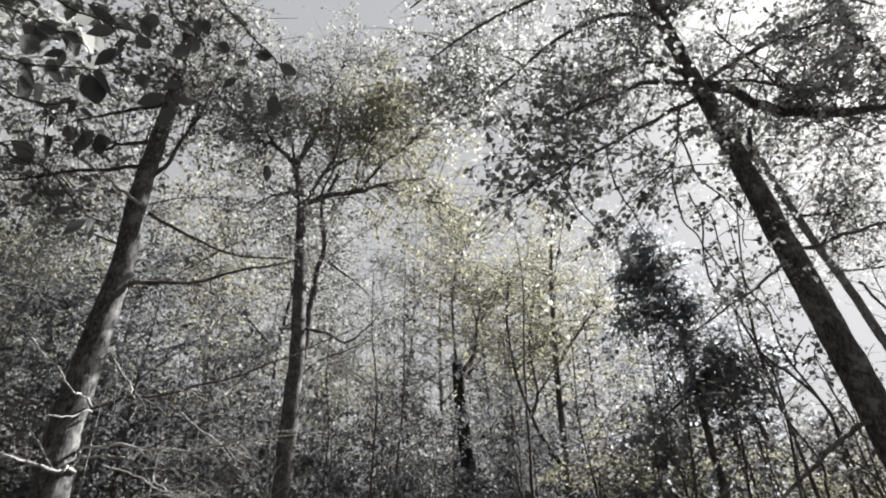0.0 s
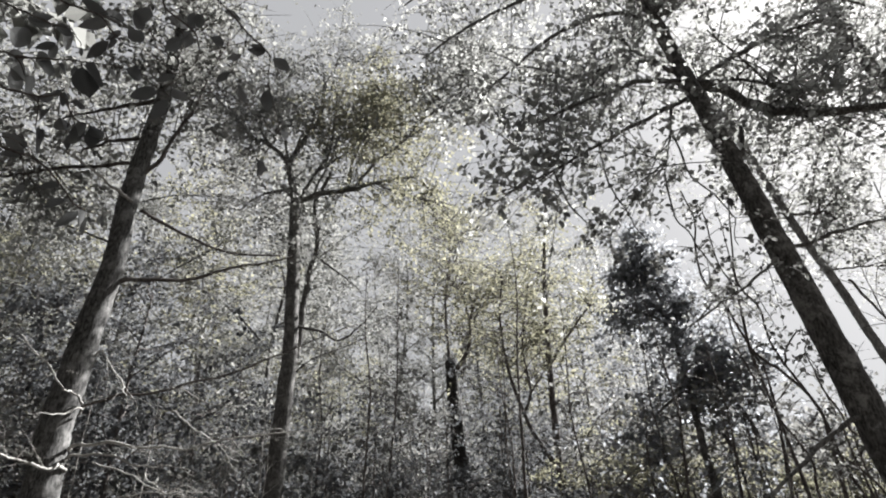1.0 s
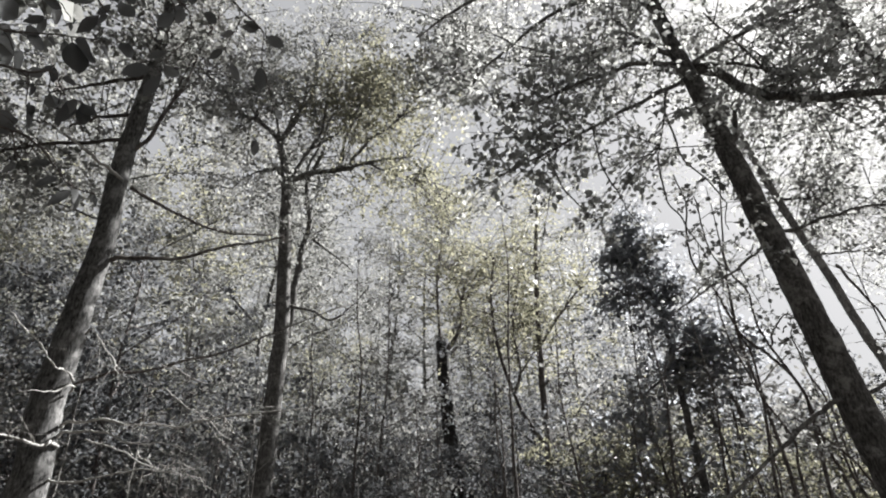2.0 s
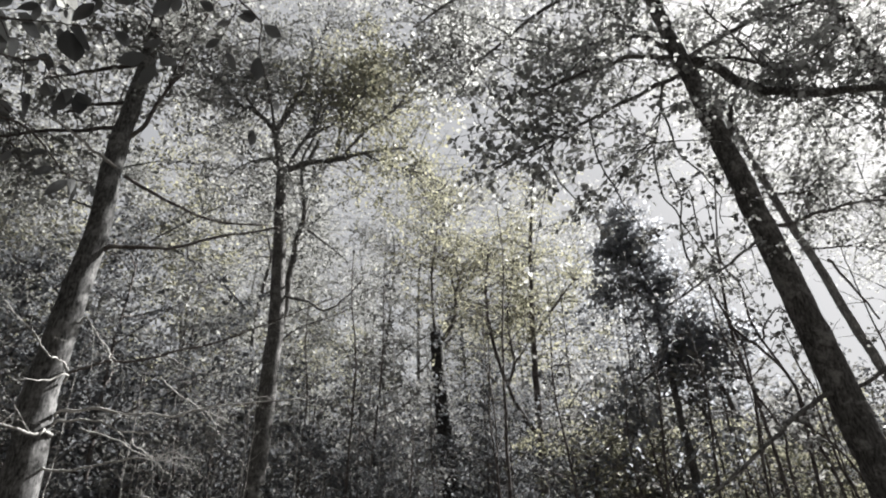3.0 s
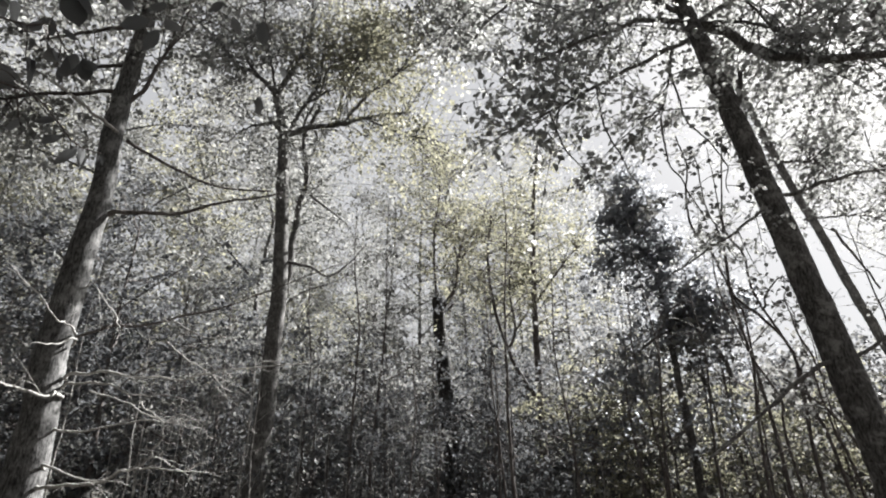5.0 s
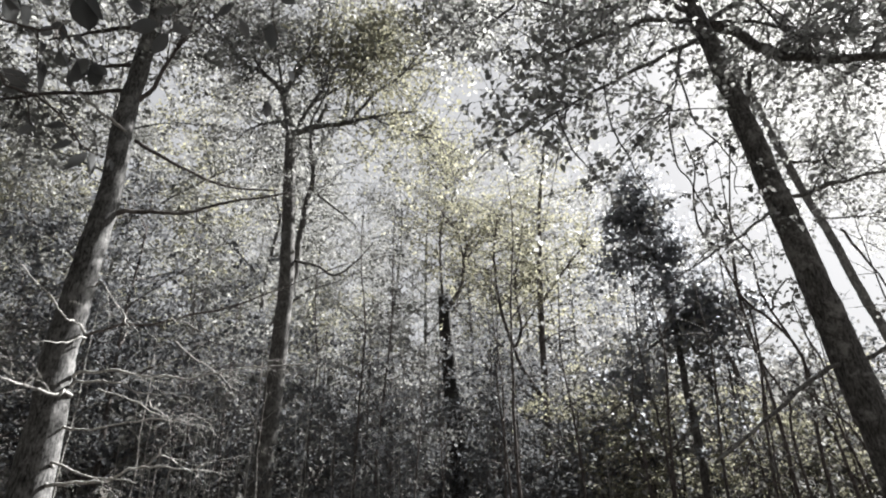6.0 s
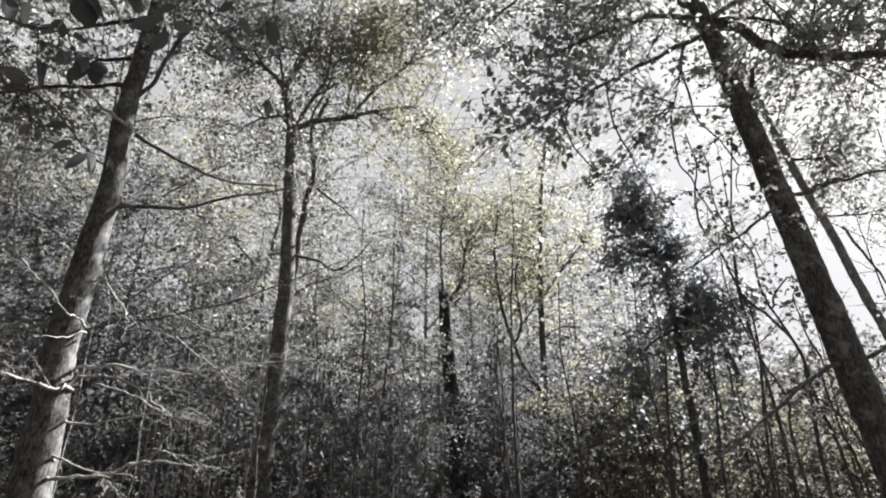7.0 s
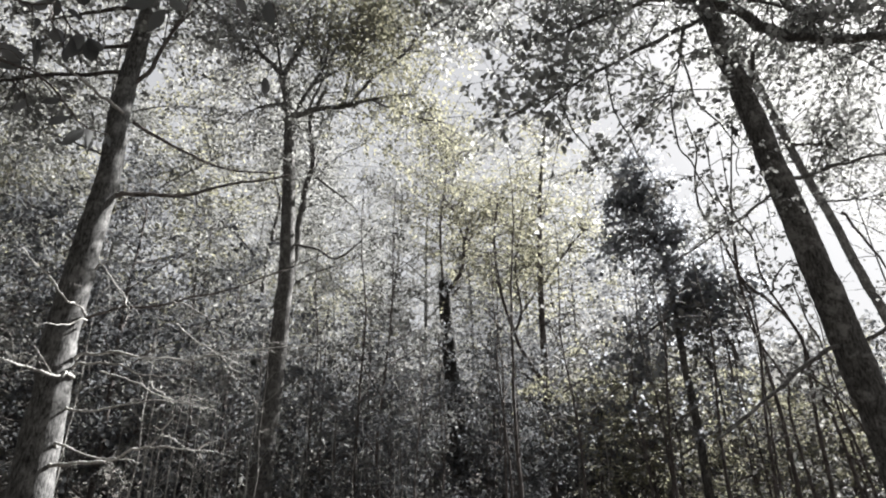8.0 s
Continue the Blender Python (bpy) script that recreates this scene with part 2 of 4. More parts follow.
def sprays(lines, rng, count, length, twigs, twig_length, leaves, leaf, start=0.25, rise=0.25, droop=0.25, flat=0.6, thin=True, kink=0.0, fine=False, girth=1.0, forward=0.45):
    """Side branches, twigs on them and leaves on those, grown from limbs. Returns stems (v, f) and leaf arrays."""
    seg = np.array([np.linalg.norm(np.diff(l[:, :3], axis=0), axis=1).sum() for l in lines])
    which = rng.choice(len(lines), count, p=seg / seg.sum())
    u = start + (1 - start) * rng.random(count) ** 0.8
    at, tan = np.empty((count, 3)), np.empty((count, 3))
    for k, l in enumerate(lines):
        m = which == k
        x = u[m] * (len(l) - 1)
        i = np.minimum(x.astype(int), len(l) - 2)
        at[m] = l[i, :3] + (l[i + 1, :3] - l[i, :3]) * (x - i)[:, None]
        tan[m] = unit(l[i + 1, :3] - l[i, :3])
    out = rng.normal(size=(count, 3))
    out[:, 2] = out[:, 2] * 0.5 + rise
    out = unit(out - tan * (out * tan).sum(1, keepdims=True) * 0.6)
    head = unit(out + tan * forward)
    ln = length * rng.uniform(0.45, 1.25, count)
    k = np.linspace(0, 1, 5)
    line = at[:, None] + head[:, None] * (ln[:, None] * k)[..., None]
    bend = unit(rng.normal(size=(count, 3))) * 0.12
    line += (bend[:, None] * (ln[:, None] * k**2)[..., None])
    line[..., 2] -= droop * ln[:, None] * k**2
    if kink:
        step = np.cumsum(rng.normal(0, kink, (count, 5, 3)), 1)
        line += (step - step[:, :1]) * ln[:, None, None]
    keep = slice(None) if thin else slice(None, None, 2)
    stems = [many_tubes(line[:, keep], (girth * (0.006 * ln[:, None] ** 0.6 * (1.15 - k)[None] + 0.0015))[:, keep])]
    # twigs
    n2 = count * twigs
    b = np.repeat(np.arange(count), twigs)
    u2 = rng.uniform(0.15, 1.0, n2)
    x = u2 * 4
    i = np.minimum(x.astype(int), 3)
    s = line[b, i] + (line[b, i + 1] - line[b, i]) * (x - i)[:, None]
    d = unit(line[b, i + 1] - line[b, i])
    lat = rng.normal(size=(n2, 3))
    lat[:, 2] *= 1 - flat
    h = unit(d * 0.6 + unit(lat) * 0.9)
    l2 = twig_length * rng.uniform(0.4, 1.3, n2)
    k3 = np.linspace(0, 1, 3)
    tl = s[:, None] + h[:, None] * (l2[:, None] * k3)[..., None]
    tl[..., 2] -= 0.18 * l2[:, None] * k3**2
    if thin:
        stems.append(many_tubes(tl, np.repeat((girth * 0.0022 * (1.2 - k3))[None], n2, 0)))
    # leaves
    n3 = n2 * leaves
    c = np.repeat(np.arange(n2), leaves)
    u3 = np.tile((np.arange(leaves) + 0.6) / leaves, n2) + rng.normal(0, 0.04, n3)
    place = tl[c, 0] + (tl[c, 2] - tl[c, 0]) * u3[:, None]
    sgn = np.where(np.tile(np.arange(leaves), n2) % 2, 1.0, -1.0)[:, None]
    hh = h[c]
    up = np.tile([0.0, 0.0, 1.0], (n3, 1)) + rng.normal(0, 0.9, (n3, 3))
    side = unit(np.cross(hh, up))
    along = unit(hh * 0.55 + side * sgn + rng.normal(0, 0.3, (n3, 3)) - np.array([0, 0, 0.15]))
    size = leaf * rng.uniform(0.45, 1.3, n3)
    return stems, (place, along, up, size)


def joined(pieces):
    vs, fs, n = [], [], 0
    for v, f in pieces:
        vs.append(v)
        fs.append(f + n)
        n += len(v)
    return np.vstack(vs), np.vstack(fs)


# ---- ground ----
def ground_height(x, y):
    r = np.hypot(x, y)
    return 0.06 * np.sin(0.7 * x + 0.3) * np.cos(0.6 * y) * np.minimum(1, r / 6) + np.maximum(0, r - 30) * 0.03


def build_ground():
    rings = np.r_[np.linspace(0.5, 30, 60), np.geomspace(32, 900, 34)]
    ang = np.linspace(0, 2 * np.pi, 120, endpoint=False)
    x, y = rings[:, None] * np.cos(ang), rings[:, None] * np.sin(ang)
    v = np.stack([x, y, ground_height(x, y)], -1).reshape(-1, 3)
    k = np.arange(len(rings) - 1)[:, None] * 120
    s = np.arange(120)
    s2 = (s + 1) % 120
    f = np.stack([k + s, k + 120 + s, k + 120 + s2, k + s2], -1).reshape(-1, 4)
    v = np.vstack([v, [[0, 0, 0]]])
    f = np.vstack([np.stack([f[:, 0], f[:, 1], f[:, 2]], -1), np.stack([f[:, 0], f[:, 2], f[:, 3]], -1), np.stack([np.full(120, len(v) - 1), s, s2], -1)])
    tagged(new("ground", mesh_of("ground", v, f, LITTER, True)), "brown leaf litter covering the woodland floor", "ground", kind="structure")


build_ground()


# ---- trees ----
def tree(name, label, limbs, trunk_bark, limb_bark, seed, crowns=(), category="tree", group="", bare=None, trunks=1, sides=20, limb_sides=8, dead=()):
    """A tree from its limbs, each a list of (x, y, z, radius), the trunk first. crowns: (leaf material, spray settings, limbs used)."""
    rng = np.random.default_rng(seed)
    base = limbs[0][0]
    ob = tagged(new(name), label, category, group)
    ob.location = base[:3]
    o = np.array([*base[:3], 0.0])
    lines = []
    for k, l in enumerate(limbs):
        trunk = k < trunks
        n = max(12, 5 * len(l)) if not trunk else max(30, 8 * len(l))
        line = spline(np.array(l) - o, n, 0.012 if not trunk else 0.006, rng)
        if k == 0:
            h = line[:, 2]
            line[:, 3] *= 1 + 0.55 * np.exp(-np.maximum(h, 0) / 0.18)
        lines.append(line)
        v, f = tube(line, sides if trunk else limb_sides, 0.022 if trunk else 0.05, rng)
        part("trunk" if trunk else "limb", mesh_of("trunk" if trunk else "limb", v, f, trunk_bark if trunk else DEAD_WOOD if k in dead else limb_bark, True), ob)
    stems = []
    for material, picks, kw in crowns:
        st, lf = sprays([lines[k] for k in picks], rng, **kw)
        stems += st
        part("crown", mesh_of("crown", *blades(*lf, fine=kw.get("fine", False)), material), ob, kind="stuff")
    if bare:
        st, lf = sprays([lines[k] for k in bare[0]], rng, **bare[1])
        part("dead_spray", mesh_of("dead_spray", *joined(st), DEAD_WOOD, True), ob, "pale leafless twigs", "stuff")
    if stems:
        part("twig_spray", mesh_of("twig_spray", *joined(stems), limb_bark, True), ob, kind="stuff")
    return ob


LEFT_TREE = []
LEFT_TREE.append([(-3.51, 5.00, -0.12, 0.215), (-3.54, 5.00, 2.09, 0.151), (-3.585, 5.00, 2.77, 0.142), (-3.56, 5.00, 3.28, 0.133), (-3.535, 5.00, 3.84, 0.123), (-3.48, 5.00, 4.52, 0.109), (-3.52, 5.00, 5.21, 0.102), (-3.50, 5.00, 5.93, 0.095), (-3.45, 5.00, 6.78, 0.086), (-3.46, 5.00, 7.68, 0.077), (-3.52, 5.00, 8.65, 0.067), (-3.71, 5.00, 10.13, 0.053)])
LEFT_TREE.append([(-3.42, 5.00, 4.25, 0.025), (-3.23, 5.08, 4.33, 0.023), (-2.82, 5.24, 4.38, 0.019), (-2.44, 5.39, 4.57, 0.015), (-2.13, 5.51, 4.69, 0.012), (-1.85, 5.60, 4.79, 0.010)])
LEFT_TREE.append([(-3.36, 5.00, 5.13, 0.021), (-2.93, 5.25, 4.92, 0.017), (-2.50, 5.47, 4.80, 0.013), (-2.02, 5.70, 4.88, 0.010)])
LEFT_TREE.append([(-3.39, 5.00, 3.02, 0.014), (-3.12, 5.05, 3.12, 0.013), (-2.79, 5.11, 3.16, 0.011), (-2.42, 5.17, 3.27, 0.010), (-2.09, 5.23, 3.37, 0.009), (-1.70, 5.30, 3.56, 0.007), (-1.07, 5.40, 3.85, 0.005)])
LEFT_TREE.append([(-3.42, 5.02, 2.65, 0.019), (-3.38, 5.00, 2.68, 0.015), (-3.17, 4.96, 2.68, 0.014), (-2.93, 4.92, 2.68, 0.013), (-2.70, 4.88, 2.61, 0.011), (-2.47, 4.85, 2.61, 0.010), (-2.27, 4.81, 2.58, 0.009), (-2.05, 4.77, 2.62, 0.008), (-1.85, 4.73, 2.64, 0.006), (-1.20, 4.70, 2.67, 0.005)])
LEFT_TREE.append([(-3.42, 5.02, 2.57, 0.015), (-3.36, 4.98, 2.60, 0.012), (-3.12, 4.91, 2.59, 0.011), (-2.93, 4.85, 2.57, 0.009), (-2.73, 4.79, 2.48, 0.007), (-2.50, 4.72, 2.44, 0.006), (-2.31, 4.66, 2.43, 0.004), (-2.11, 4.60, 2.37, 0.003)])
LEFT_TREE.append([(-3.13, 4.95, 2.53, 0.008), (-2.85, 4.88, 2.44, 0.007), (-2.61, 4.81, 2.35, 0.006), (-2.35, 4.74, 2.23, 0.005), (-2.20, 4.67, 2.27, 0.004), (-2.00, 4.60, 2.22, 0.003)])
LEFT_TREE.append([(-3.42, 5.02, 2.19, 0.014), (-3.35, 4.95, 2.22, 0.011), (-3.17, 4.87, 2.18, 0.010), (-2.88, 4.80, 2.20, 0.008), (-2.58, 4.72, 2.23, 0.007), (-2.38, 4.65, 2.23, 0.006), (-2.23, 4.57, 2.21, 0.004), (-1.95, 4.50, 2.15, 0.003)])
LEFT_TREE.append([(-3.42, 5.02, 1.74, 0.020), (-3.36, 4.92, 1.77, 0.016), (-2.94, 4.83, 1.78, 0.014), (-2.74, 4.75, 1.80, 0.013), (-2.58, 4.67, 1.86, 0.011), (-2.41, 4.59, 1.88, 0.009), (-2.21, 4.51, 1.87, 0.007), (-2.00, 4.43, 1.85, 0.006), (-1.78, 4.35, 1.90, 0.004)])
LEFT_TREE.append([(-2.34, 4.48, 1.88, 0.009), (-2.25, 4.45, 1.95, 0.007), (-2.20, 4.42, 2.02, 0.006), (-2.14, 4.40, 2.09, 0.004)])
LEFT_TREE.append([(-2.26, 4.47, 1.95, 0.006), (-2.17, 4.44, 1.92, 0.005), (-2.08, 4.42, 1.89, 0.003)])
LEFT_TREE.append([(-3.42, 5.02, 1.90, 0.014), (-3.35, 4.93, 1.93, 0.011), (-3.18, 4.84, 1.88, 0.009), (-2.93, 4.76, 1.82, 0.007), (-2.67, 4.68, 1.80, 0.006), (-2.46, 4.60, 1.76, 0.004)])
LEFT_TREE.append([(-3.42, 5.02, 2.48, 0.019), (-3.38, 4.88, 2.51, 0.015), (-3.37, 4.76, 2.46, 0.013), (-3.44, 4.64, 2.48, 0.011), (-3.53, 4.52, 2.51, 0.009), (-3.57, 4.40, 2.53, 0.007)])
LEFT_TREE.append([(-3.49, 4.55, 2.50, 0.007), (-3.45, 4.52, 2.55, 0.005), (-3.39, 4.50, 2.57, 0.003)])
LEFT_TREE.append([(-3.42, 5.02, 3.50, 0.010), (-3.34, 4.98, 3.53, 0.008), (-3.11, 4.88, 3.31, 0.006), (-2.93, 4.79, 3.12, 0.005), (-2.84, 4.70, 3.01, 0.003)])
LEFT_TREE.append([(-3.42, 5.02, 3.05, 0.013), (-3.38, 4.90, 3.08, 0.010), (-3.38, 4.78, 3.09, 0.009), (-3.38, 4.66, 3.10, 0.008), (-3.43, 4.54, 3.22, 0.007), (-3.55, 4.42, 3.36, 0.006), (-3.61, 4.30, 3.45, 0.005)])
LEFT_TREE.append([(-3.42, 5.02, 2.95, 0.011), (-3.33, 4.90, 2.98, 0.009), (-3.37, 4.76, 2.91, 0.007), (-3.42, 4.63, 2.87, 0.005), (-3.49, 4.50, 2.85, 0.003)])
LEFT_TREE.append([(-2.55, 4.72, 2.41, 0.007), (-2.45, 4.67, 2.31, 0.005), (-2.29, 4.62, 2.21, 0.004)])
LEFT_TREE.append([(-2.60, 5.10, 2.98, 0.007), (-2.36, 5.03, 2.80, 0.006), (-2.14, 4.96, 2.67, 0.004), (-1.87, 4.90, 2.48, 0.003)])
LEFT_TREE.append([(-2.69, 5.10, 3.20, 0.007), (-2.54, 5.03, 3.15, 0.006), (-2.23, 4.96, 2.99, 0.004), (-1.94, 4.90, 2.93, 0.003)])
LEFT_TREE.append([(-3.51, 5.00, 5.77, 0.025), (-3.99, 5.09, 5.84, 0.022), (-4.68, 5.22, 5.95, 0.019), (-5.13, 5.31, 5.95, 0.016), (-5.61, 5.40, 6.02, 0.013)])
LEFT_TREE.append([(-3.50, 5.00, 6.13, 0.026), (-3.99, 5.14, 6.26, 0.019), (-4.27, 5.23, 6.27, 0.014), (-4.51, 5.30, 6.26, 0.010)])
LEFT_TREE.append([(-3.49, 5.00, 6.71, 0.030), (-4.03, 5.12, 6.78, 0.023), (-4.51, 5.22, 6.82, 0.016), (-4.91, 5.30, 6.82, 0.010)])
LEFT_TREE.append([(-3.44, 4.95, 5.20, 0.021), (-3.61, 4.78, 5.30, 0.016), (-3.73, 4.65, 5.39, 0.012), (-3.86, 4.50, 5.47, 0.008)])
LEFT_TREE.append([(-3.48, 5.00, 5.58, 0.025), (-3.33, 5.05, 5.84, 0.023), (-3.22, 5.12, 6.40, 0.020), (-3.12, 5.17, 6.85, 0.018), (-3.06, 5.24, 7.54, 0.014), (-2.95, 5.30, 8.13, 0.011)])
MIDDLE_TREE = []
MIDDLE_TREE.append([(-2.82, 8.50, -0.12, 0.186), (-2.75, 8.50, 2.20, 0.143), (-2.71, 8.50, 2.83, 0.138), (-2.70, 8.50, 3.59, 0.131), (-2.69, 8.50, 4.74, 0.121), (-2.75, 8.50, 5.82, 0.111), (-2.87, 8.50, 7.57, 0.096)])
MIDDLE_TREE.append([(-2.87, 8.50, 7.51, 0.076), (-3.02, 8.56, 8.15, 0.067), (-3.10, 8.59, 8.53, 0.062), (-3.00, 8.62, 8.89, 0.057), (-2.81, 8.67, 9.37, 0.049), (-2.62, 8.72, 9.97, 0.040), (-2.67, 8.80, 11.15, 0.024)])
MIDDLE_TREE.append([(-3.09, 8.60, 8.50, 0.048), (-3.33, 8.51, 8.81, 0.041), (-3.60, 8.43, 9.00, 0.034), (-3.89, 8.35, 9.13, 0.028), (-4.26, 8.20, 9.68, 0.016)])
MIDDLE_TREE.append([(-2.86, 8.50, 7.56, 0.056), (-2.53, 8.45, 7.67, 0.049), (-2.22, 8.41, 7.70, 0.044), (-1.80, 8.36, 7.72, 0.037), (-1.40, 8.31, 7.79, 0.029), (-0.59, 8.20, 7.81, 0.015)])
MIDDLE_TREE.append([(-1.89, 8.40, 7.75, 0.030), (-1.86, 8.45, 8.42, 0.026), (-1.66, 8.49, 9.01, 0.023), (-1.26, 8.54, 9.64, 0.017), (-0.86, 8.60, 10.40, 0.011)])
MIDDLE_TREE.append([(-1.77, 8.40, 7.77, 0.035), (-1.41, 8.27, 8.21, 0.027), (-0.89, 8.12, 8.54, 0.018), (-0.53, 8.00, 8.94, 0.010)])
MIDDLE_TREE.append([(-2.80, 8.50, 7.61, 0.040), (-2.61, 8.61, 8.27, 0.035), (-2.37, 8.71, 8.95, 0.030), (-2.37, 8.85, 10.09, 0.022), (-2.12, 9.00, 11.35, 0.012)])
MIDDLE_TREE.append([(-2.71, 8.90, 4.78, 0.060), (-2.68, 8.90, 5.28, 0.057), (-2.67, 8.90, 5.70, 0.055), (-2.61, 8.90, 6.35, 0.051), (-2.51, 8.90, 6.92, 0.048), (-2.61, 8.90, 7.78, 0.043), (-2.38, 8.90, 8.55, 0.038)])
MIDDLE_TREE.append([(-2.44, 8.90, 6.59, 0.025), (-2.09, 8.78, 6.27, 0.019), (-1.86, 8.70, 6.05, 0.014), (-1.62, 8.60, 5.76, 0.009)])
MIDDLE_TREE.append([(-2.61, 8.50, 5.17, 0.027), (-2.20, 8.42, 5.03, 0.022), (-1.90, 8.36, 4.85, 0.018), (-1.55, 8.28, 5.04, 0.013), (-1.28, 8.20, 5.32, 0.009)])
MIDDLE_TREE.append([(-2.88, 8.50, 7.62, 0.025), (-3.10, 8.52, 7.88, 0.022), (-3.37, 8.55, 7.89, 0.018), (-3.63, 8.55, 7.77, 0.014), (-3.90, 8.55, 7.50, 0.009)])
MIDDLE_TREE.append([(-2.62, 8.70, 10.00, 0.029), (-2.62, 8.80, 10.80, 0.022), (-2.45, 8.90, 11.50, 0.016), (-2.38, 9.00, 12.00, 0.011)])
MIDDLE_TREE.append([(-3.86, 8.30, 9.08, 0.026), (-4.30, 8.22, 9.60, 0.020), (-4.70, 8.12, 10.10, 0.015), (-5.00, 8.00, 10.60, 0.010)])
MIDDLE_TREE.append([(-2.14, 8.98, 11.20, 0.016), (-1.85, 9.05, 11.70, 0.013), (-1.55, 9.15, 12.20, 0.009)])
MIDDLE_TREE.append([(-0.53, 8.00, 8.94, 0.021), (-0.01, 7.87, 9.21, 0.016), (0.58, 7.70, 9.71, 0.010)])
MIDDLE_TREE.append([(-1.40, 8.30, 7.78, 0.020), (-0.77, 8.14, 7.32, 0.014), (-0.19, 8.00, 7.08, 0.009)])
MIDDLE_TREE.append([(-3.10, 8.60, 8.48, 0.032), (-3.38, 8.72, 9.60, 0.025), (-3.62, 8.82, 10.70, 0.018), (-3.85, 8.92, 11.70, 0.011)])
MIDDLE_TREE.append([(-2.55, 8.63, 8.40, 0.026), (-2.12, 8.60, 8.65, 0.022), (-1.82, 8.55, 9.00, 0.018), (-1.55, 8.50, 9.41, 0.014), (-1.23, 8.45, 9.72, 0.011), (-0.85, 8.40, 10.15, 0.008)])
MIDDLE_TREE.append([(-2.56, 8.50, 7.67, 0.028), (-2.51, 8.53, 7.98, 0.025), (-2.32, 8.56, 8.55, 0.021), (-2.23, 8.60, 9.01, 0.018), (-1.93, 8.66, 9.63, 0.014), (-1.75, 8.72, 10.20, 0.010)])
MIDDLE_TREE.append([(-3.40, 8.50, 8.84, 0.026), (-3.74, 8.52, 9.37, 0.020), (-3.83, 8.55, 9.80, 0.016), (-3.66, 8.60, 10.35, 0.011)])
MIDDLE_TREE.append([(-3.05, 8.60, 8.66, 0.028), (-2.92, 8.50, 9.13, 0.022), (-2.70, 8.42, 9.40, 0.017), (-2.62, 8.35, 9.90, 0.012)])
MIDDLE_TREE.append([(-0.56, 8.02, 8.90, 0.020), (-0.20, 8.10, 9.75, 0.016), (0.25, 8.20, 10.60, 0.012), (0.60, 8.30, 11.20, 0.008)])
CENTRE_TREE = []
CENTRE_TREE.append([(0.12, 12.00, -0.12, 0.185), (-0.07, 12.00, 3.08, 0.168), (-0.14, 12.00, 3.97, 0.158), (-0.21, 12.00, 4.79, 0.146), (-0.26, 12.00, 5.66, 0.118)])
CENTRE_TREE.append([(-0.26, 12.00, 5.54, 0.032), (-0.33, 12.11, 7.08, 0.026), (-0.18, 12.20, 8.31, 0.02), (-0.22, 12.30, 10.03, 0.012)])
CENTRE_TREE.append([(-0.24, 12.00, 5.38, 0.055), (0.03, 11.96, 5.69, 0.047), (0.16, 11.93, 5.96, 0.042), (0.22, 11.87, 6.54, 0.032), (0.40, 11.80, 7.20, 0.019)])
CENTRE_TREE.append([(0.22, 11.90, 6.52, 0.025), (0.07, 11.96, 7.14, 0.019), (-0.12, 12.00, 7.60, 0.013)])
CENTRE_TREE.append([(-0.04, 12.00, 5.41, 0.031), (0.11, 11.80, 5.47, 0.018)])
CENTRE_TREE.append([(0.18, 11.90, 6.42, 0.025), (0.57, 11.80, 6.91, 0.019), (0.86, 11.70, 7.57, 0.013)])
FORKED_TREE = []
FORKED_TREE.append([(1.58, 11.00, -0.12, 0.092), (1.64, 11.00, 2.72, 0.076), (1.66, 11.00, 3.93, 0.066), (1.70, 11.00, 5.04, 0.057), (1.74, 11.00, 5.88, 0.051), (1.85, 11.00, 7.32, 0.039), (2.08, 11.00, 8.91, 0.026)])
FORKED_TREE.append([(1.58, 11.00, 3.32, 0.042), (1.22, 10.94, 3.93, 0.037), (0.99, 10.88, 4.57, 0.033), (0.83, 10.82, 5.36, 0.028), (0.80, 10.76, 6.18, 0.023), (0.92, 10.70, 7.05, 0.018)])
FORKED_TREE.append([(1.10, 10.80, 4.20, 0.027), (1.26, 10.80, 4.66, 0.023), (1.19, 10.80, 5.46, 0.018), (1.36, 10.80, 6.44, 0.012)])
FORKED_TREE.append([(1.24, 10.80, 4.55, 0.022), (1.56, 10.80, 4.98, 0.011)])
FORKED_TREE.append([(1.71, 11.00, 5.16, 0.028), (2.09, 10.93, 5.66, 0.023), (2.52, 10.86, 6.18, 0.017), (2.88, 10.80, 6.65, 0.012)])
FORKED_TREE.append([(1.69, 11.00, 4.37, 0.022), (2.01, 10.85, 4.54, 0.016), (2.36, 10.70, 4.49, 0.011)])
RIGHT_TREE = []
RIGHT_TREE.append([(3.33, 4.50, -0.12, 0.181), (3.21, 4.60, 1.77, 0.134), (3.15, 4.65, 2.43, 0.128), (3.10, 4.69, 3.05, 0.123), (3.02, 4.72, 3.70, 0.116), (2.95, 4.75, 4.33, 0.110), (2.87, 4.79, 5.13, 0.103), (2.79, 4.82, 5.92, 0.095), (2.70, 4.84, 6.48, 0.089), (2.63, 4.86, 7.04, 0.083), (2.57, 4.87, 7.70, 0.077), (2.55, 4.90, 8.72, 0.067)])
RIGHT_TREE.append([(2.74, 4.85, 6.39, 0.057), (3.05, 4.83, 6.23, 0.054), (3.29, 4.81, 5.98, 0.050), (3.55, 4.80, 5.83, 0.047), (3.88, 4.78, 5.77, 0.045), (4.36, 4.76, 5.78, 0.041), (4.75, 4.73, 5.77, 0.038), (5.41, 4.70, 5.80, 0.033)])
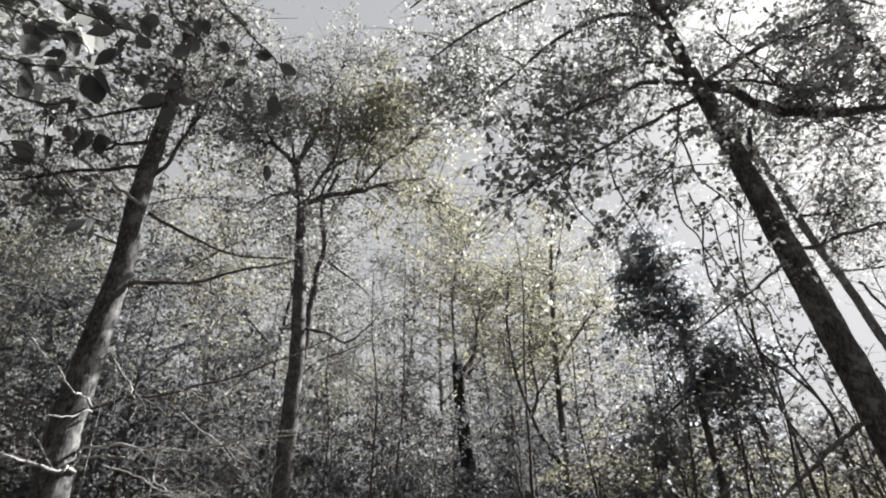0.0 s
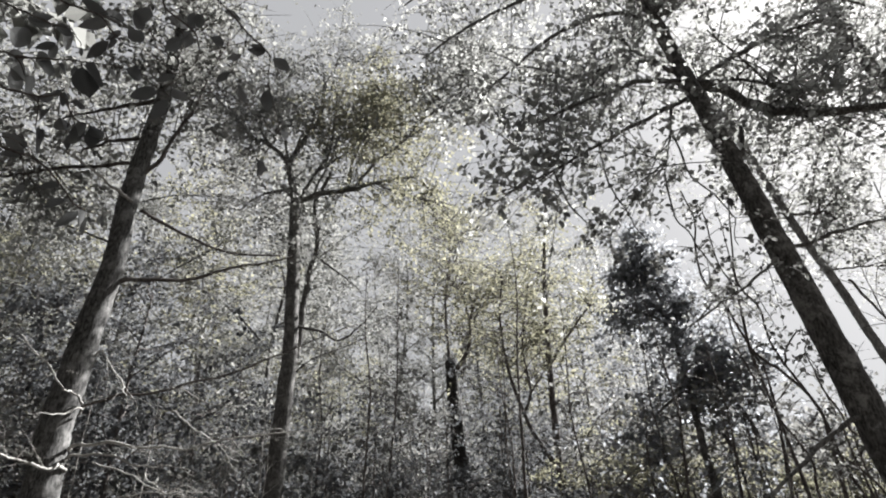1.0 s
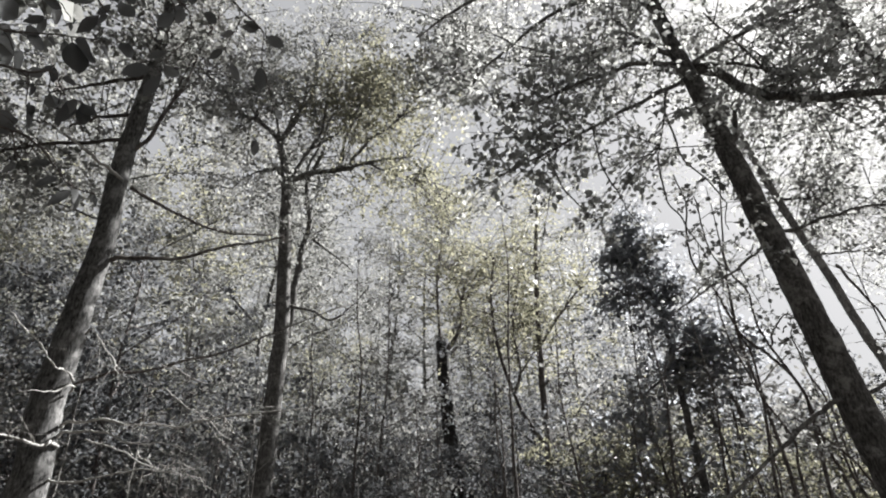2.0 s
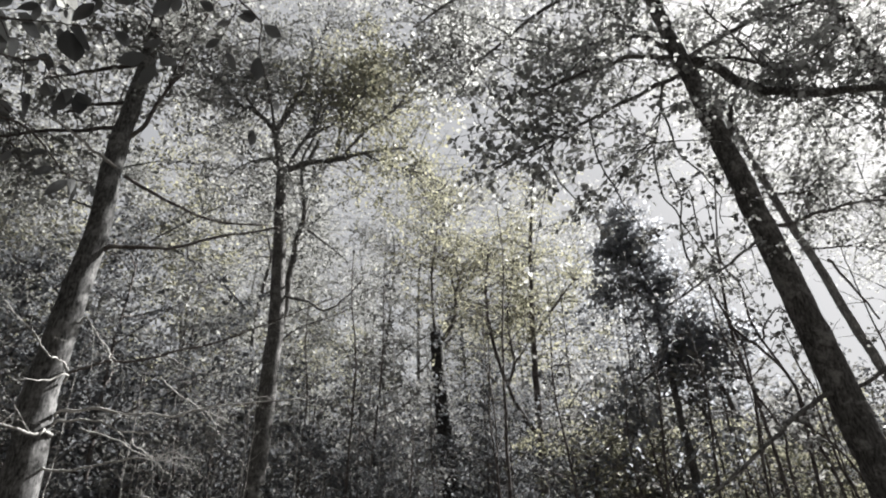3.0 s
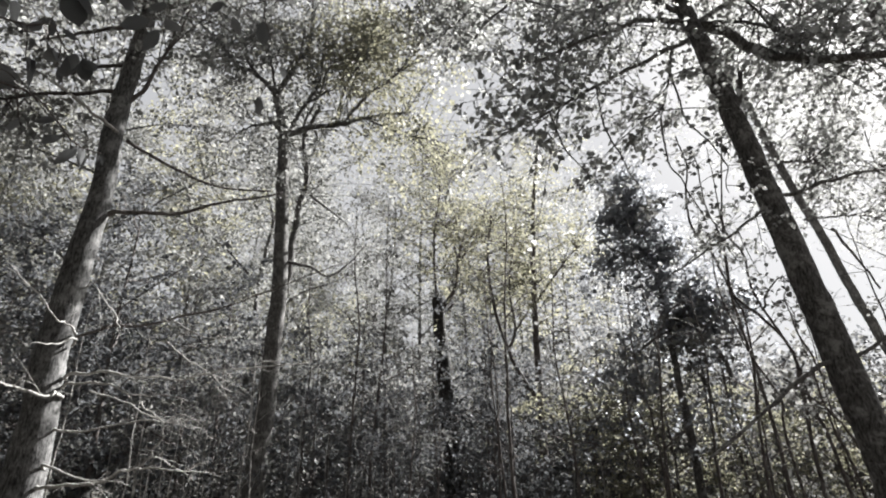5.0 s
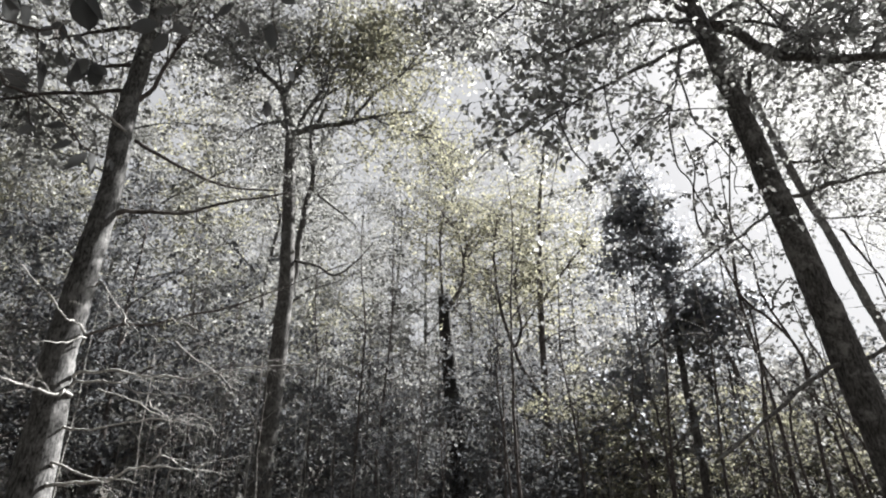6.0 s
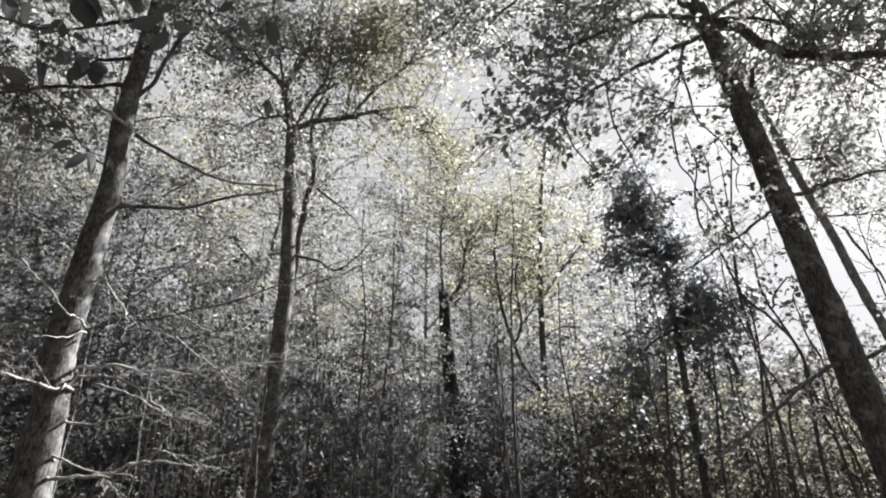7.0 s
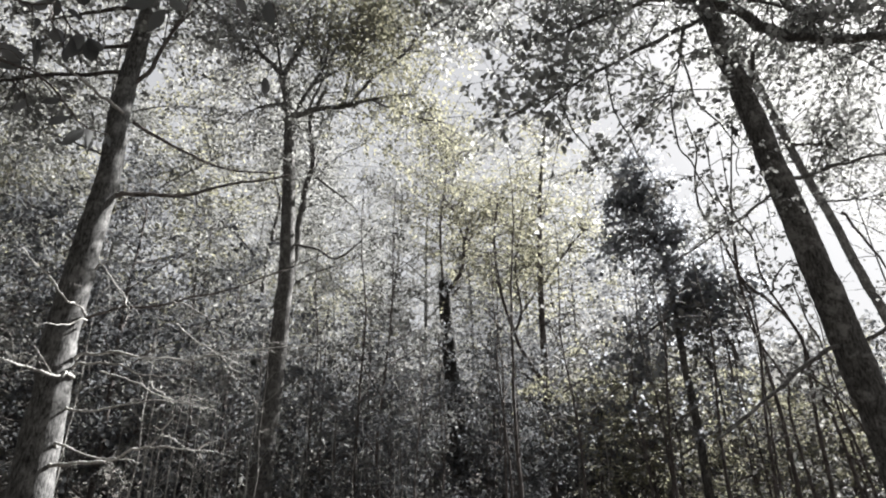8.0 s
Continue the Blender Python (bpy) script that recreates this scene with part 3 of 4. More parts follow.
RIGHT_TREE.append([(2.79, 4.85, 6.39, 0.032), (3.19, 4.92, 6.68, 0.029), (3.73, 5.01, 7.08, 0.025), (4.36, 5.11, 7.44, 0.020), (4.99, 5.20, 7.71, 0.015)])
RIGHT_TREE.append([(2.77, 4.85, 6.37, 0.025), (3.15, 4.67, 6.19, 0.018), (3.38, 4.53, 5.94, 0.013), (3.52, 4.40, 5.64, 0.008)])
RIGHT_TREE.append([(2.60, 4.85, 6.56, 0.029), (2.33, 4.86, 6.74, 0.025), (2.00, 4.87, 6.76, 0.022), (1.46, 4.88, 6.60, 0.015), (0.90, 4.90, 6.85, 0.008)])
RIGHT_TREE.append([(2.64, 4.85, 6.37, 0.032), (2.23, 4.77, 6.35, 0.027), (1.88, 4.71, 6.20, 0.022), (1.46, 4.63, 5.98, 0.017), (0.87, 4.50, 5.58, 0.009)])
RIGHT_TREE.append([(2.64, 4.85, 6.13, 0.028), (2.27, 4.77, 5.89, 0.025), (1.83, 4.67, 5.58, 0.020), (1.49, 4.59, 5.33, 0.017), (0.97, 4.45, 4.94, 0.011), (0.46, 4.30, 4.59, 0.006)])
RIGHT_TREE.append([(2.46, 4.88, 6.74, 0.033), (2.26, 5.05, 7.25, 0.025), (2.18, 5.20, 7.87, 0.018)])
RIGHT_TREE.append([(2.32, 4.60, 5.81, 0.018), (2.24, 4.57, 5.48, 0.013), (2.11, 4.53, 5.10, 0.008), (2.02, 4.50, 4.86, 0.005)])
RIGHT_TREE.append([(2.90, 4.80, 5.14, 0.032), (3.00, 4.78, 5.33, 0.027), (3.04, 4.75, 5.60, 0.021)])
RIGHT_TREE.append([(3.00, 4.75, 4.11, 0.021), (3.32, 4.81, 4.21, 0.019), (3.60, 4.86, 4.34, 0.017), (4.01, 4.92, 4.46, 0.015), (4.48, 5.00, 4.54, 0.011)])
RIGHT_TREE.append([(3.00, 4.80, 4.08, 0.016), (2.82, 4.74, 3.96, 0.014), (2.53, 4.63, 3.73, 0.012), (2.19, 4.51, 3.52, 0.009), (1.69, 4.30, 3.17, 0.004)])
RIGHT_TREE.append([(3.01, 4.60, 2.56, 0.020), (2.75, 4.55, 2.45, 0.018), (2.50, 4.49, 2.29, 0.016), (2.08, 4.38, 2.01, 0.012), (1.77, 4.30, 1.83, 0.010)])
RIGHT_TREE.append([(3.15, 4.60, 2.56, 0.020), (3.56, 4.60, 2.77, 0.014)])
RIGHT_TREE.append([(3.70, 4.70, 5.70, 0.018), (3.77, 4.76, 6.09, 0.015), (4.02, 4.83, 6.65, 0.011), (4.24, 4.90, 7.18, 0.007)])
RIGHT_TREE.append([(3.43, 4.60, 5.99, 0.015), (3.34, 4.74, 6.57, 0.013), (3.18, 4.90, 7.27, 0.010)])
RIGHT_TREE.append([(2.57, 4.90, 8.27, 0.036), (2.01, 4.98, 8.57, 0.032), (1.19, 5.09, 8.35, 0.025), (0.35, 5.20, 7.99, 0.018), (-0.32, 5.30, 7.51, 0.011)])
RIGHT_TREE.append([(2.62, 4.90, 7.53, 0.031), (2.07, 5.05, 7.84, 0.028), (1.36, 5.23, 7.67, 0.023), (0.61, 5.44, 7.12, 0.016), (0.16, 5.60, 6.54, 0.011)])
RIGHT_TREE.append([(2.54, 4.90, 8.66, 0.033), (1.76, 4.82, 9.22, 0.028), (0.67, 4.72, 8.88, 0.020), (-0.48, 4.60, 7.67, 0.010)])
RIGHT_TREE.append([(2.62, 4.90, 7.53, 0.031), (3.43, 5.05, 8.11, 0.028), (4.67, 5.27, 8.47, 0.023), (5.81, 5.50, 8.26, 0.016)])
RIGHT_TREE.append([(1.48, 4.55, 5.31, 0.011), (1.49, 4.50, 4.76, 0.009), (1.61, 4.44, 4.29, 0.006), (1.72, 4.40, 3.94, 0.004)])
RIGHT_TREE.append([(2.02, 4.50, 4.86, 0.011), (1.97, 4.43, 4.39, 0.008), (2.06, 4.37, 4.06, 0.006), (2.13, 4.30, 3.66, 0.004)])
RIGHT_TREE.append([(0.96, 4.40, 4.90, 0.011), (1.07, 4.35, 4.42, 0.007), (1.28, 4.30, 4.08, 0.004)])
RIGHT_TREE.append([(2.25, 4.60, 5.51, 0.012), (2.28, 4.53, 4.89, 0.009), (2.47, 4.45, 4.38, 0.006), (2.43, 4.40, 4.00, 0.004)])
SLIM_TREE = []
SLIM_TREE.append([(6.01, 7.13, -0.12, 0.077), (5.78, 7.20, 1.74, 0.064), (5.68, 7.25, 2.61, 0.062), (5.52, 7.28, 3.35, 0.060), (5.41, 7.31, 3.87, 0.058), (5.32, 7.33, 4.29, 0.057), (5.21, 7.35, 4.90, 0.055), (5.03, 7.38, 5.62, 0.053), (4.86, 7.41, 6.54, 0.050), (4.69, 7.44, 7.56, 0.048), (4.46, 7.47, 8.54, 0.045), (4.17, 7.50, 9.79, 0.041)])
SLIM_TREE.append([(5.05, 7.40, 5.61, 0.025), (5.45, 7.35, 5.73, 0.022), (5.94, 7.28, 5.84, 0.018), (6.59, 7.20, 5.95, 0.012)])
SLIM_TREE.append([(5.21, 7.40, 5.18, 0.016), (5.72, 7.30, 5.15, 0.012), (6.16, 7.20, 5.00, 0.008)])
SLIM_TREE.append([(5.41, 7.40, 5.01, 0.020), (5.50, 7.27, 4.56, 0.016), (5.57, 7.10, 4.00, 0.011)])
SLIM_TREE.append([(4.94, 7.40, 6.12, 0.021), (5.28, 7.31, 6.06, 0.016), (5.43, 7.28, 6.06, 0.013), (5.52, 7.20, 5.72, 0.008)])
SLIM_TREE.append([(5.35, 7.40, 6.09, 0.021), (5.68, 7.47, 6.53, 0.018), (6.04, 7.53, 6.89, 0.014), (6.54, 7.60, 7.32, 0.009)])
LEANING_TREE = []
LEANING_TREE.append([(6.98, 6.20, -0.12, 0.137), (6.57, 6.20, 4.51, 0.115), (6.47, 6.20, 5.56, 0.108), (6.32, 6.20, 6.66, 0.102), (6.19, 6.20, 7.49, 0.097), (6.07, 6.20, 8.22, 0.092), (6.02, 6.20, 8.94, 0.088), (5.92, 6.20, 9.93, 0.082)])
LEANING_TREE.append([(5.99, 6.20, 8.22, 0.033), (5.46, 6.11, 8.02, 0.023), (4.86, 6.00, 7.55, 0.012)])
LEANING_TREE.append([(6.11, 6.20, 7.60, 0.024), (5.33, 6.04, 6.75, 0.017), (4.64, 5.90, 6.23, 0.011)])
EVERGREEN = []
EVERGREEN.append([(3.24, 8.20, -0.12, 0.067), (3.22, 8.20, 2.18, 0.056), (3.18, 8.20, 3.29, 0.045), (3.19, 8.20, 3.94, 0.038), (3.13, 8.20, 4.65, 0.031), (3.05, 8.20, 5.36, 0.023), (3.04, 8.20, 5.86, 0.018)])
EVERGREEN.append([(3.97, 8.20, 2.96, 0.035), (3.85, 8.20, 3.43, 0.032), (3.60, 8.20, 3.77, 0.028), (3.28, 8.20, 3.98, 0.025)])
EVERGREEN.append([(3.15, 8.20, 3.78, 0.025), (2.68, 8.02, 3.50, 0.016), (2.24, 7.80, 3.08, 0.008)])
EVERGREEN.append([(3.39, 8.20, 3.36, 0.028), (3.51, 8.04, 2.94, 0.022), (3.44, 7.80, 2.27, 0.014)])
EVERGREEN.append([(3.13, 8.20, 4.74, 0.026), (2.86, 8.08, 4.88, 0.019), (2.41, 7.90, 5.01, 0.008)])
EVERGREEN.append([(3.17, 8.20, 4.40, 0.020), (3.42, 8.06, 4.58, 0.014), (3.58, 7.95, 4.52, 0.008)])
EVERGREEN.append([(3.19, 8.20, 3.78, 0.025), (3.65, 7.97, 4.03, 0.015), (3.95, 7.80, 3.89, 0.008)])
EVERGREEN.append([(3.12, 8.20, 4.67, 0.022), (3.00, 8.20, 5.29, 0.017), (2.91, 8.20, 5.84, 0.011), (2.86, 8.20, 6.42, 0.006)])
EVERGREEN.append([(3.00, 8.20, 5.29, 0.012), (2.74, 8.10, 5.49, 0.008), (2.43, 8.00, 5.56, 0.004)])
EVERGREEN.append([(3.12, 8.20, 4.67, 0.014), (3.30, 8.12, 4.88, 0.009), (3.42, 8.05, 5.02, 0.004)])
EVERGREEN.append([(3.14, 8.20, 4.05, 0.018), (3.56, 8.10, 4.27, 0.013), (3.93, 8.00, 4.27, 0.009), (4.13, 7.90, 4.06, 0.004)])
WHIPS = []
WHIPS.append([(3.28, 5.70, -0.12, 0.017), (3.29, 5.60, 1.97, 0.014), (3.30, 5.56, 2.51, 0.013), (3.29, 5.54, 2.87, 0.012), (3.07, 5.52, 3.20, 0.011), (2.84, 5.50, 3.44, 0.010), (2.70, 5.47, 3.87, 0.009), (2.54, 5.45, 4.18, 0.009), (2.54, 5.44, 4.51, 0.008), (2.61, 5.42, 4.93, 0.007), (2.54, 5.40, 5.29, 0.006)])
WHIPS.append([(3.95, 6.00, -0.12, 0.016), (3.66, 5.90, 1.93, 0.013), (3.53, 5.86, 2.45, 0.012), (3.48, 5.84, 2.88, 0.011), (3.33, 5.81, 3.23, 0.010), (3.20, 5.79, 3.54, 0.010), (3.18, 5.77, 3.98, 0.009), (3.07, 5.76, 4.18, 0.008), (3.04, 5.74, 4.45, 0.008), (3.22, 5.70, 5.40, 0.006)])
WHIPS.append([(3.03, 6.33, -0.12, 0.014), (3.15, 6.20, 2.29, 0.012), (3.22, 6.16, 2.85, 0.010), (3.22, 6.12, 3.39, 0.009), (3.13, 6.10, 3.71, 0.009), (3.15, 6.07, 4.25, 0.008), (3.04, 6.04, 4.68, 0.007), (3.01, 6.00, 5.36, 0.006)])
WHIPS.append([(4.70, 5.78, -0.12, 0.013), (3.60, 5.30, 1.72, 0.011), (3.37, 5.18, 2.07, 0.008), (3.15, 5.10, 2.29, 0.007), (2.83, 5.00, 2.51, 0.005)])
WHIPS.append([(3.22, 5.70, 3.35, 0.009), (3.26, 5.62, 3.52, 0.007), (3.38, 5.55, 3.63, 0.005), (3.44, 5.50, 3.54, 0.004)])
WHIPS.append([(3.59, 5.60, 2.61, 0.008), (3.45, 5.56, 2.93, 0.007), (3.35, 5.52, 3.32, 0.005), (3.38, 5.50, 3.49, 0.004)])
WHIPS.append([(3.82, 6.54, -0.12, 0.013), (3.51, 6.40, 1.97, 0.012), (3.52, 6.35, 2.52, 0.010), (3.31, 6.31, 2.94, 0.009), (3.20, 6.28, 3.25, 0.008), (3.06, 6.24, 3.77, 0.007), (3.07, 6.20, 4.38, 0.005)])
WHIPS.append([(4.19, 6.18, -0.12, 0.012), (3.87, 6.00, 1.74, 0.011), (3.72, 5.93, 2.24, 0.009), (3.63, 5.86, 2.77, 0.007), (3.57, 5.82, 3.11, 0.005), (3.58, 5.80, 3.34, 0.004)])


def kw(count, length, twigs, twig_length, leaves, leaf, **more):
    return dict(count=count, length=length, twigs=twigs, twig_length=twig_length, leaves=leaves, leaf=leaf, **more)


# sunlit limbs get the pale dead wood, dark silhouetted ones BARK_THIN
tree("tall_tree", "tall grey-barked tree with sunlit flank and dead lower branches", LEFT_TREE, BARK_GREY, BARK_THIN, 1,
     [(LEAF_CANOPY, [0], kw(130, 1.4, 6, 0.35, 5, 0.066, start=0.72, fine=True)), (LEAF_CANOPY, [20, 21, 22, 24], kw(110, 1.0, 5, 0.32, 5, 0.068, start=0.3, fine=True))],
     bare=(list(range(1, 20)), kw(105, 0.42, 4, 0.22, 1, 0.01, start=0.2, droop=0.05, rise=0.0, kink=0.04, girth=0.34, forward=1.8)), dead=(*range(4, 20), 23))
tree("tall_tree", "tall dark-stemmed tree forking high with spreading limbs", MIDDLE_TREE, BARK_BROWN, BARK_BROWN, 2,
     [(LEAF_GOLD, [3, 4, 5, 15, 17, 18], kw(280, 1.25, 6, 0.42, 6, 0.06, start=0.4, fine=True)),
      (LEAF_CANOPY, [2, 6, 7, 11, 12, 13, 14, 16, 19, 20], kw(430, 1.4, 6, 0.42, 6, 0.06, start=0.35, thin=False, fine=True)),
      (LEAF_CANOPY, [14, 21], kw(150, 1.1, 6, 0.4, 6, 0.06, start=0.1, thin=False, fine=True)),
      (LEAF_DARK, [2, 10, 12, 19], kw(115, 1.2, 6, 0.4, 6, 0.06, start=0.2, thin=False, fine=True))])
tree("broken_tree", "dark broken trunk with one forked side limb", CENTRE_TREE, BARK_DARK, BARK_THIN, 3,
     [(LEAF_GOLD, [1, 2, 3, 5], kw(200, 1.5, 6, 0.4, 6, 0.064))])
tree("forked_tree", "slender forked tree with thin upright limbs", FORKED_TREE, BARK_THIN, BARK_THIN, 4,
     [(LEAF_GOLD, [0, 1, 2, 4], kw(200, 1.4, 6, 0.42, 6, 0.064, start=0.4, thin=False))])
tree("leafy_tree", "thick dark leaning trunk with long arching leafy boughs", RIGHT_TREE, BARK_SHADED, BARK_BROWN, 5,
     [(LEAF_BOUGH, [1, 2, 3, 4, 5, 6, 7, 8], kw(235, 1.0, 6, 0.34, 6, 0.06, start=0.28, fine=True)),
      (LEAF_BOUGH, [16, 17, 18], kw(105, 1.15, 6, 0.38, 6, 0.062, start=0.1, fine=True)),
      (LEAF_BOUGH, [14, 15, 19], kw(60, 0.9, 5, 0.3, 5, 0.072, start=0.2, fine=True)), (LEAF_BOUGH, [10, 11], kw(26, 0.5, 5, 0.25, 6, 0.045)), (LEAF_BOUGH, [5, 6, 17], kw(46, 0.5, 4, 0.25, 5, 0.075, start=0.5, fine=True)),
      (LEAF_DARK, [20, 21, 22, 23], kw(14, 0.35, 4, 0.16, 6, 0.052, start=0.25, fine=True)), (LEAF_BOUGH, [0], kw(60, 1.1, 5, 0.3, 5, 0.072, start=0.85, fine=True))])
tree("slim_tree", "slim leaning tree standing behind a thicker trunk", SLIM_TREE, BARK_VEILED, BARK_THIN, 6,
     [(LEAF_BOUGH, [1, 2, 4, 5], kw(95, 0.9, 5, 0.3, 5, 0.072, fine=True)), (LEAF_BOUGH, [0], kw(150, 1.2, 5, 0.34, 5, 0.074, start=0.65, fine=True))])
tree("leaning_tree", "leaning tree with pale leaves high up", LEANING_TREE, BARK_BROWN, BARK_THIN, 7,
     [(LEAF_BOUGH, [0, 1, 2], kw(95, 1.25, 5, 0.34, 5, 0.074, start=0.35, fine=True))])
tree("evergreen_tree", "dense dark evergreen tree with crooked stems", EVERGREEN, BARK_BROWN, BARK_BROWN, 8,
     [(LEAF_BLUE, [0], kw(105, 0.66, 5, 0.3, 6, 0.072, start=0.42, fine=True)), (LEAF_BLUE, [1, 4, 6], kw(135, 0.72, 5, 0.3, 6, 0.072, start=0.1, fine=True)), (LEAF_BLUE, [2, 3, 5], kw(44, 0.6, 5, 0.3, 6, 0.072, start=0.3, fine=True)),
      (LEAF_BLUE, [7, 8, 9, 10], kw(150, 0.42, 5, 0.22, 6, 0.068, start=0.05, fine=True, rise=0.5))])
WHIPS = [[(x, y, z, rad * 1.35) for x, y, z, rad in w] for w in WHIPS]
for k, own in enumerate(([0, 5], [1, 4], [2], [3], [6], [7])):
    tree("arching_whip", "thin dark arching whip with few leaves", [WHIPS[n] for n in own], BARK_THIN, BARK_THIN, 90 + k,
         [(LEAF_DARK, list(range(len(own))), kw(8, 0.35, 3, 0.2, 4, 0.055, start=0.4, fine=True))], "sapling", "arching whips", sides=6, limb_sides=5)


def wild_tree(name, label, seed, height, radius, clear, reach, n_limbs, crown, leaf_material, stem_bark, category="tree", group="", lean=0.04):
    """A woodland tree with a wavering stem and rising limbs from the height clear upwards."""
    rng = np.random.default_rng(seed)
    k = np.linspace(0, 1, 7)
    sway = np.cumsum(rng.normal(0, lean, (7, 2)), 0) * height / 7
    stem = [(sway[i, 0] - sway[0, 0], sway[i, 1] - sway[0, 1], height * k[i] - 0.1, radius * (1 - 0.85 * k[i])) for i in range(7)]
    line = spline(stem, 40)
    limbs = [stem]
    for j in range(n_limbs):
        u = clear + (0.97 - clear) * (j + rng.random()) / n_limbs
        p = line[int(u * 39)]
        a = j * 2.4 + rng.normal(0, 0.5)
        ln = reach * (0.35 + 0.75 * math.sin(math.pi * min(1, 0.15 + 0.85 * (u - clear) / (1 - clear)))) * rng.uniform(0.6, 1.2)
        rise = rng.uniform(0.3, 1.2)
        pts = []
        for s in (0, 0.35, 0.7, 1.0):
            pts.append((p[0] + math.cos(a) * ln * s, p[1] + math.sin(a) * ln * s, p[2] + rise * ln * s - 0.15 * ln * s * s + (rng.normal(0, 0.04) * ln if s else 0), p[3] * 0.6 * (1 - 0.8 * s)))
        limbs.append(pts)
    picks = list(range(1, len(limbs))) + [0]
    return tree(name, label, limbs, stem_bark, stem_bark, seed, [(leaf_material, picks, crown)], category, group, sides=8, limb_sides=4)


def scattered(kinds, spots):
    """Copies of a few kinds at (x, y, turn, size, kind); the first of each kind moves to its own first spot."""
    used = set()
    for x, y, turn, size, k in spots:
        ob = kinds[k]
        m = Matrix.Translation((x, y, float(ground_height(x, y)) - 0.03)) @ Matrix.Rotation(turn, 4, "Z")
        if k not in used:
            used.add(k)
            ob.matrix_basis = m
            ob.scale = (size, size, size)
        else:
            c = copy_thing(ob, m)
            c.scale = (size, size, size)


STANDING = ((-2.8, 9.2), (0.0, 12.5), (1.7, 11.5))   # trunks with open ground before them


def wanted(rng, count, near, far, left, right, gap):
    """Spots in a wedge ahead, kept apart from one another."""
    spots = []
    while len(spots) < count:
        r, a = math.sqrt(rng.uniform(near**2, far**2)), rng.uniform(left, right)
        x, y = r * math.sin(a), r * math.cos(a)
        gap *= 0.9995
        crowded = any(abs(x - y * tx / ty) < 0.75 and y < ty for tx, ty in STANDING)
        if not crowded and all(math.hypot(x - q[0], y - q[1]) > gap for q in spots):
            spots.append((x, y))
    return spots


rng = np.random.default_rng(21)
wood = [wild_tree("woodland_tree", "slender woodland tree with thin bright foliage", 31 + k, 11.5 + 1.5 * k, 0.075 + 0.01 * k, 0.16, 2.6, 15,
                  kw(300, 1.35, 6, 0.55, 6, 0.092, thin=False), (LEAF_GOLD, LEAF_CANOPY, LEAF_CANOPY, LEAF_CANOPY)[k], BARK_BROWN, group="trees of the wood", lean=0.09) for k in range(4)]
# listed spots with y below 7: unseen trees added to block light
spots = [q for q in wanted(rng, 46, 13.5, 29, radians(-46), radians(15), 3.0) if not -0.68 < q[0] / q[1] < -0.5 and q[0] / q[1] < 0.19 and (q[0] / q[1] < -0.3 or math.hypot(*q) > 20.5)] + [(13.5, 12.0), (19.0, 14.0), (-9.0, 3.6), (-7.6, 0.4), (-10.5, 6.6), (-11.5, 11.0), (12.5, 2.2), (9.6, -1.2)]
scattered(wood, [(x, y, rng.uniform(0, 6.28), rng.uniform(0.8, 1.2), k % 4) for k, (x, y) in enumerate(spots)])
far = [wild_tree("thin_tree", "tall thin-crowned tree with pale leaves far off", 36 + k, 15.0 + 2 * k, 0.09, 0.2, 3.4, 16,
                 kw(230, 1.6, 5, 0.6, 5, 0.12, thin=False), LEAF_BOUGH, BARK_BROWN, group="far thin trees", lean=0.08) for k in range(2)]
spots = [(r * math.sin(a), r * math.cos(a)) for r, a in zip((23, 27, 24, 22, 27, 31), np.radians([12, 17, 21, 41, 46, 52]))]
scattered(far, [(x, y, rng.uniform(0, 6.28), rng.uniform(0.85, 1.1), k % 2) for k, (x, y) in enumerate(spots)])
# unseen trees added behind and to the left, to block sky light
broad = wild_tree("broad_tree", "unseen broad-crowned tree with large leaves, added to block sky light", 41, 14, 0.14, 0.28, 4.2, 16,
                  kw(320, 1.6, 4, 0.7, 5, 0.25, thin=False), LEAF_CANOPY, BARK_BROWN, group="broad trees", lean=0.05)
spots = [(7.5 * math.sin(a) + rng.normal(0, 0.8), 7.5 * math.cos(a) + rng.normal(0, 0.8)) for a in np.linspace(radians(165), radians(262), 5)]
spots += [(13 * math.sin(a) + rng.normal(0, 1), 13 * math.cos(a) + rng.normal(0, 1)) for a in np.linspace(radians(95), radians(265), 7)]
spots += [(-5.6, -4.2), (-8.4, 1.0), (-7.0, -1.8), (-4.4, -0.9), (-6.4, 0.0)]
scattered([broad], [(x, y, rng.uniform(0, 6.28), rng.uniform(0.85, 1.15), 0) for x, y in spots])

sapling = [wild_tree("sapling", "thin upright sapling with small scattered leaves", 51 + k, 4.5 + k, 0.022 + 0.004 * k, 0.12, 0.9, 12,
                     kw(90, 0.6, 4, 0.25, 4, 0.075, thin=False), (LEAF_PALE, LEAF_DARK, LEAF_PALE)[k], BARK_THIN, "sapling", "saplings", 0.06) for k in range(3)]
spots = wanted(rng, 32, 8, 17, radians(-44), radians(24), 1.4)
scattered(sapling, [(x, y, rng.uniform(0, 6.28), rng.uniform(0.7, 1.2), k % 3) for k, (x, y) in enumerate(spots)])

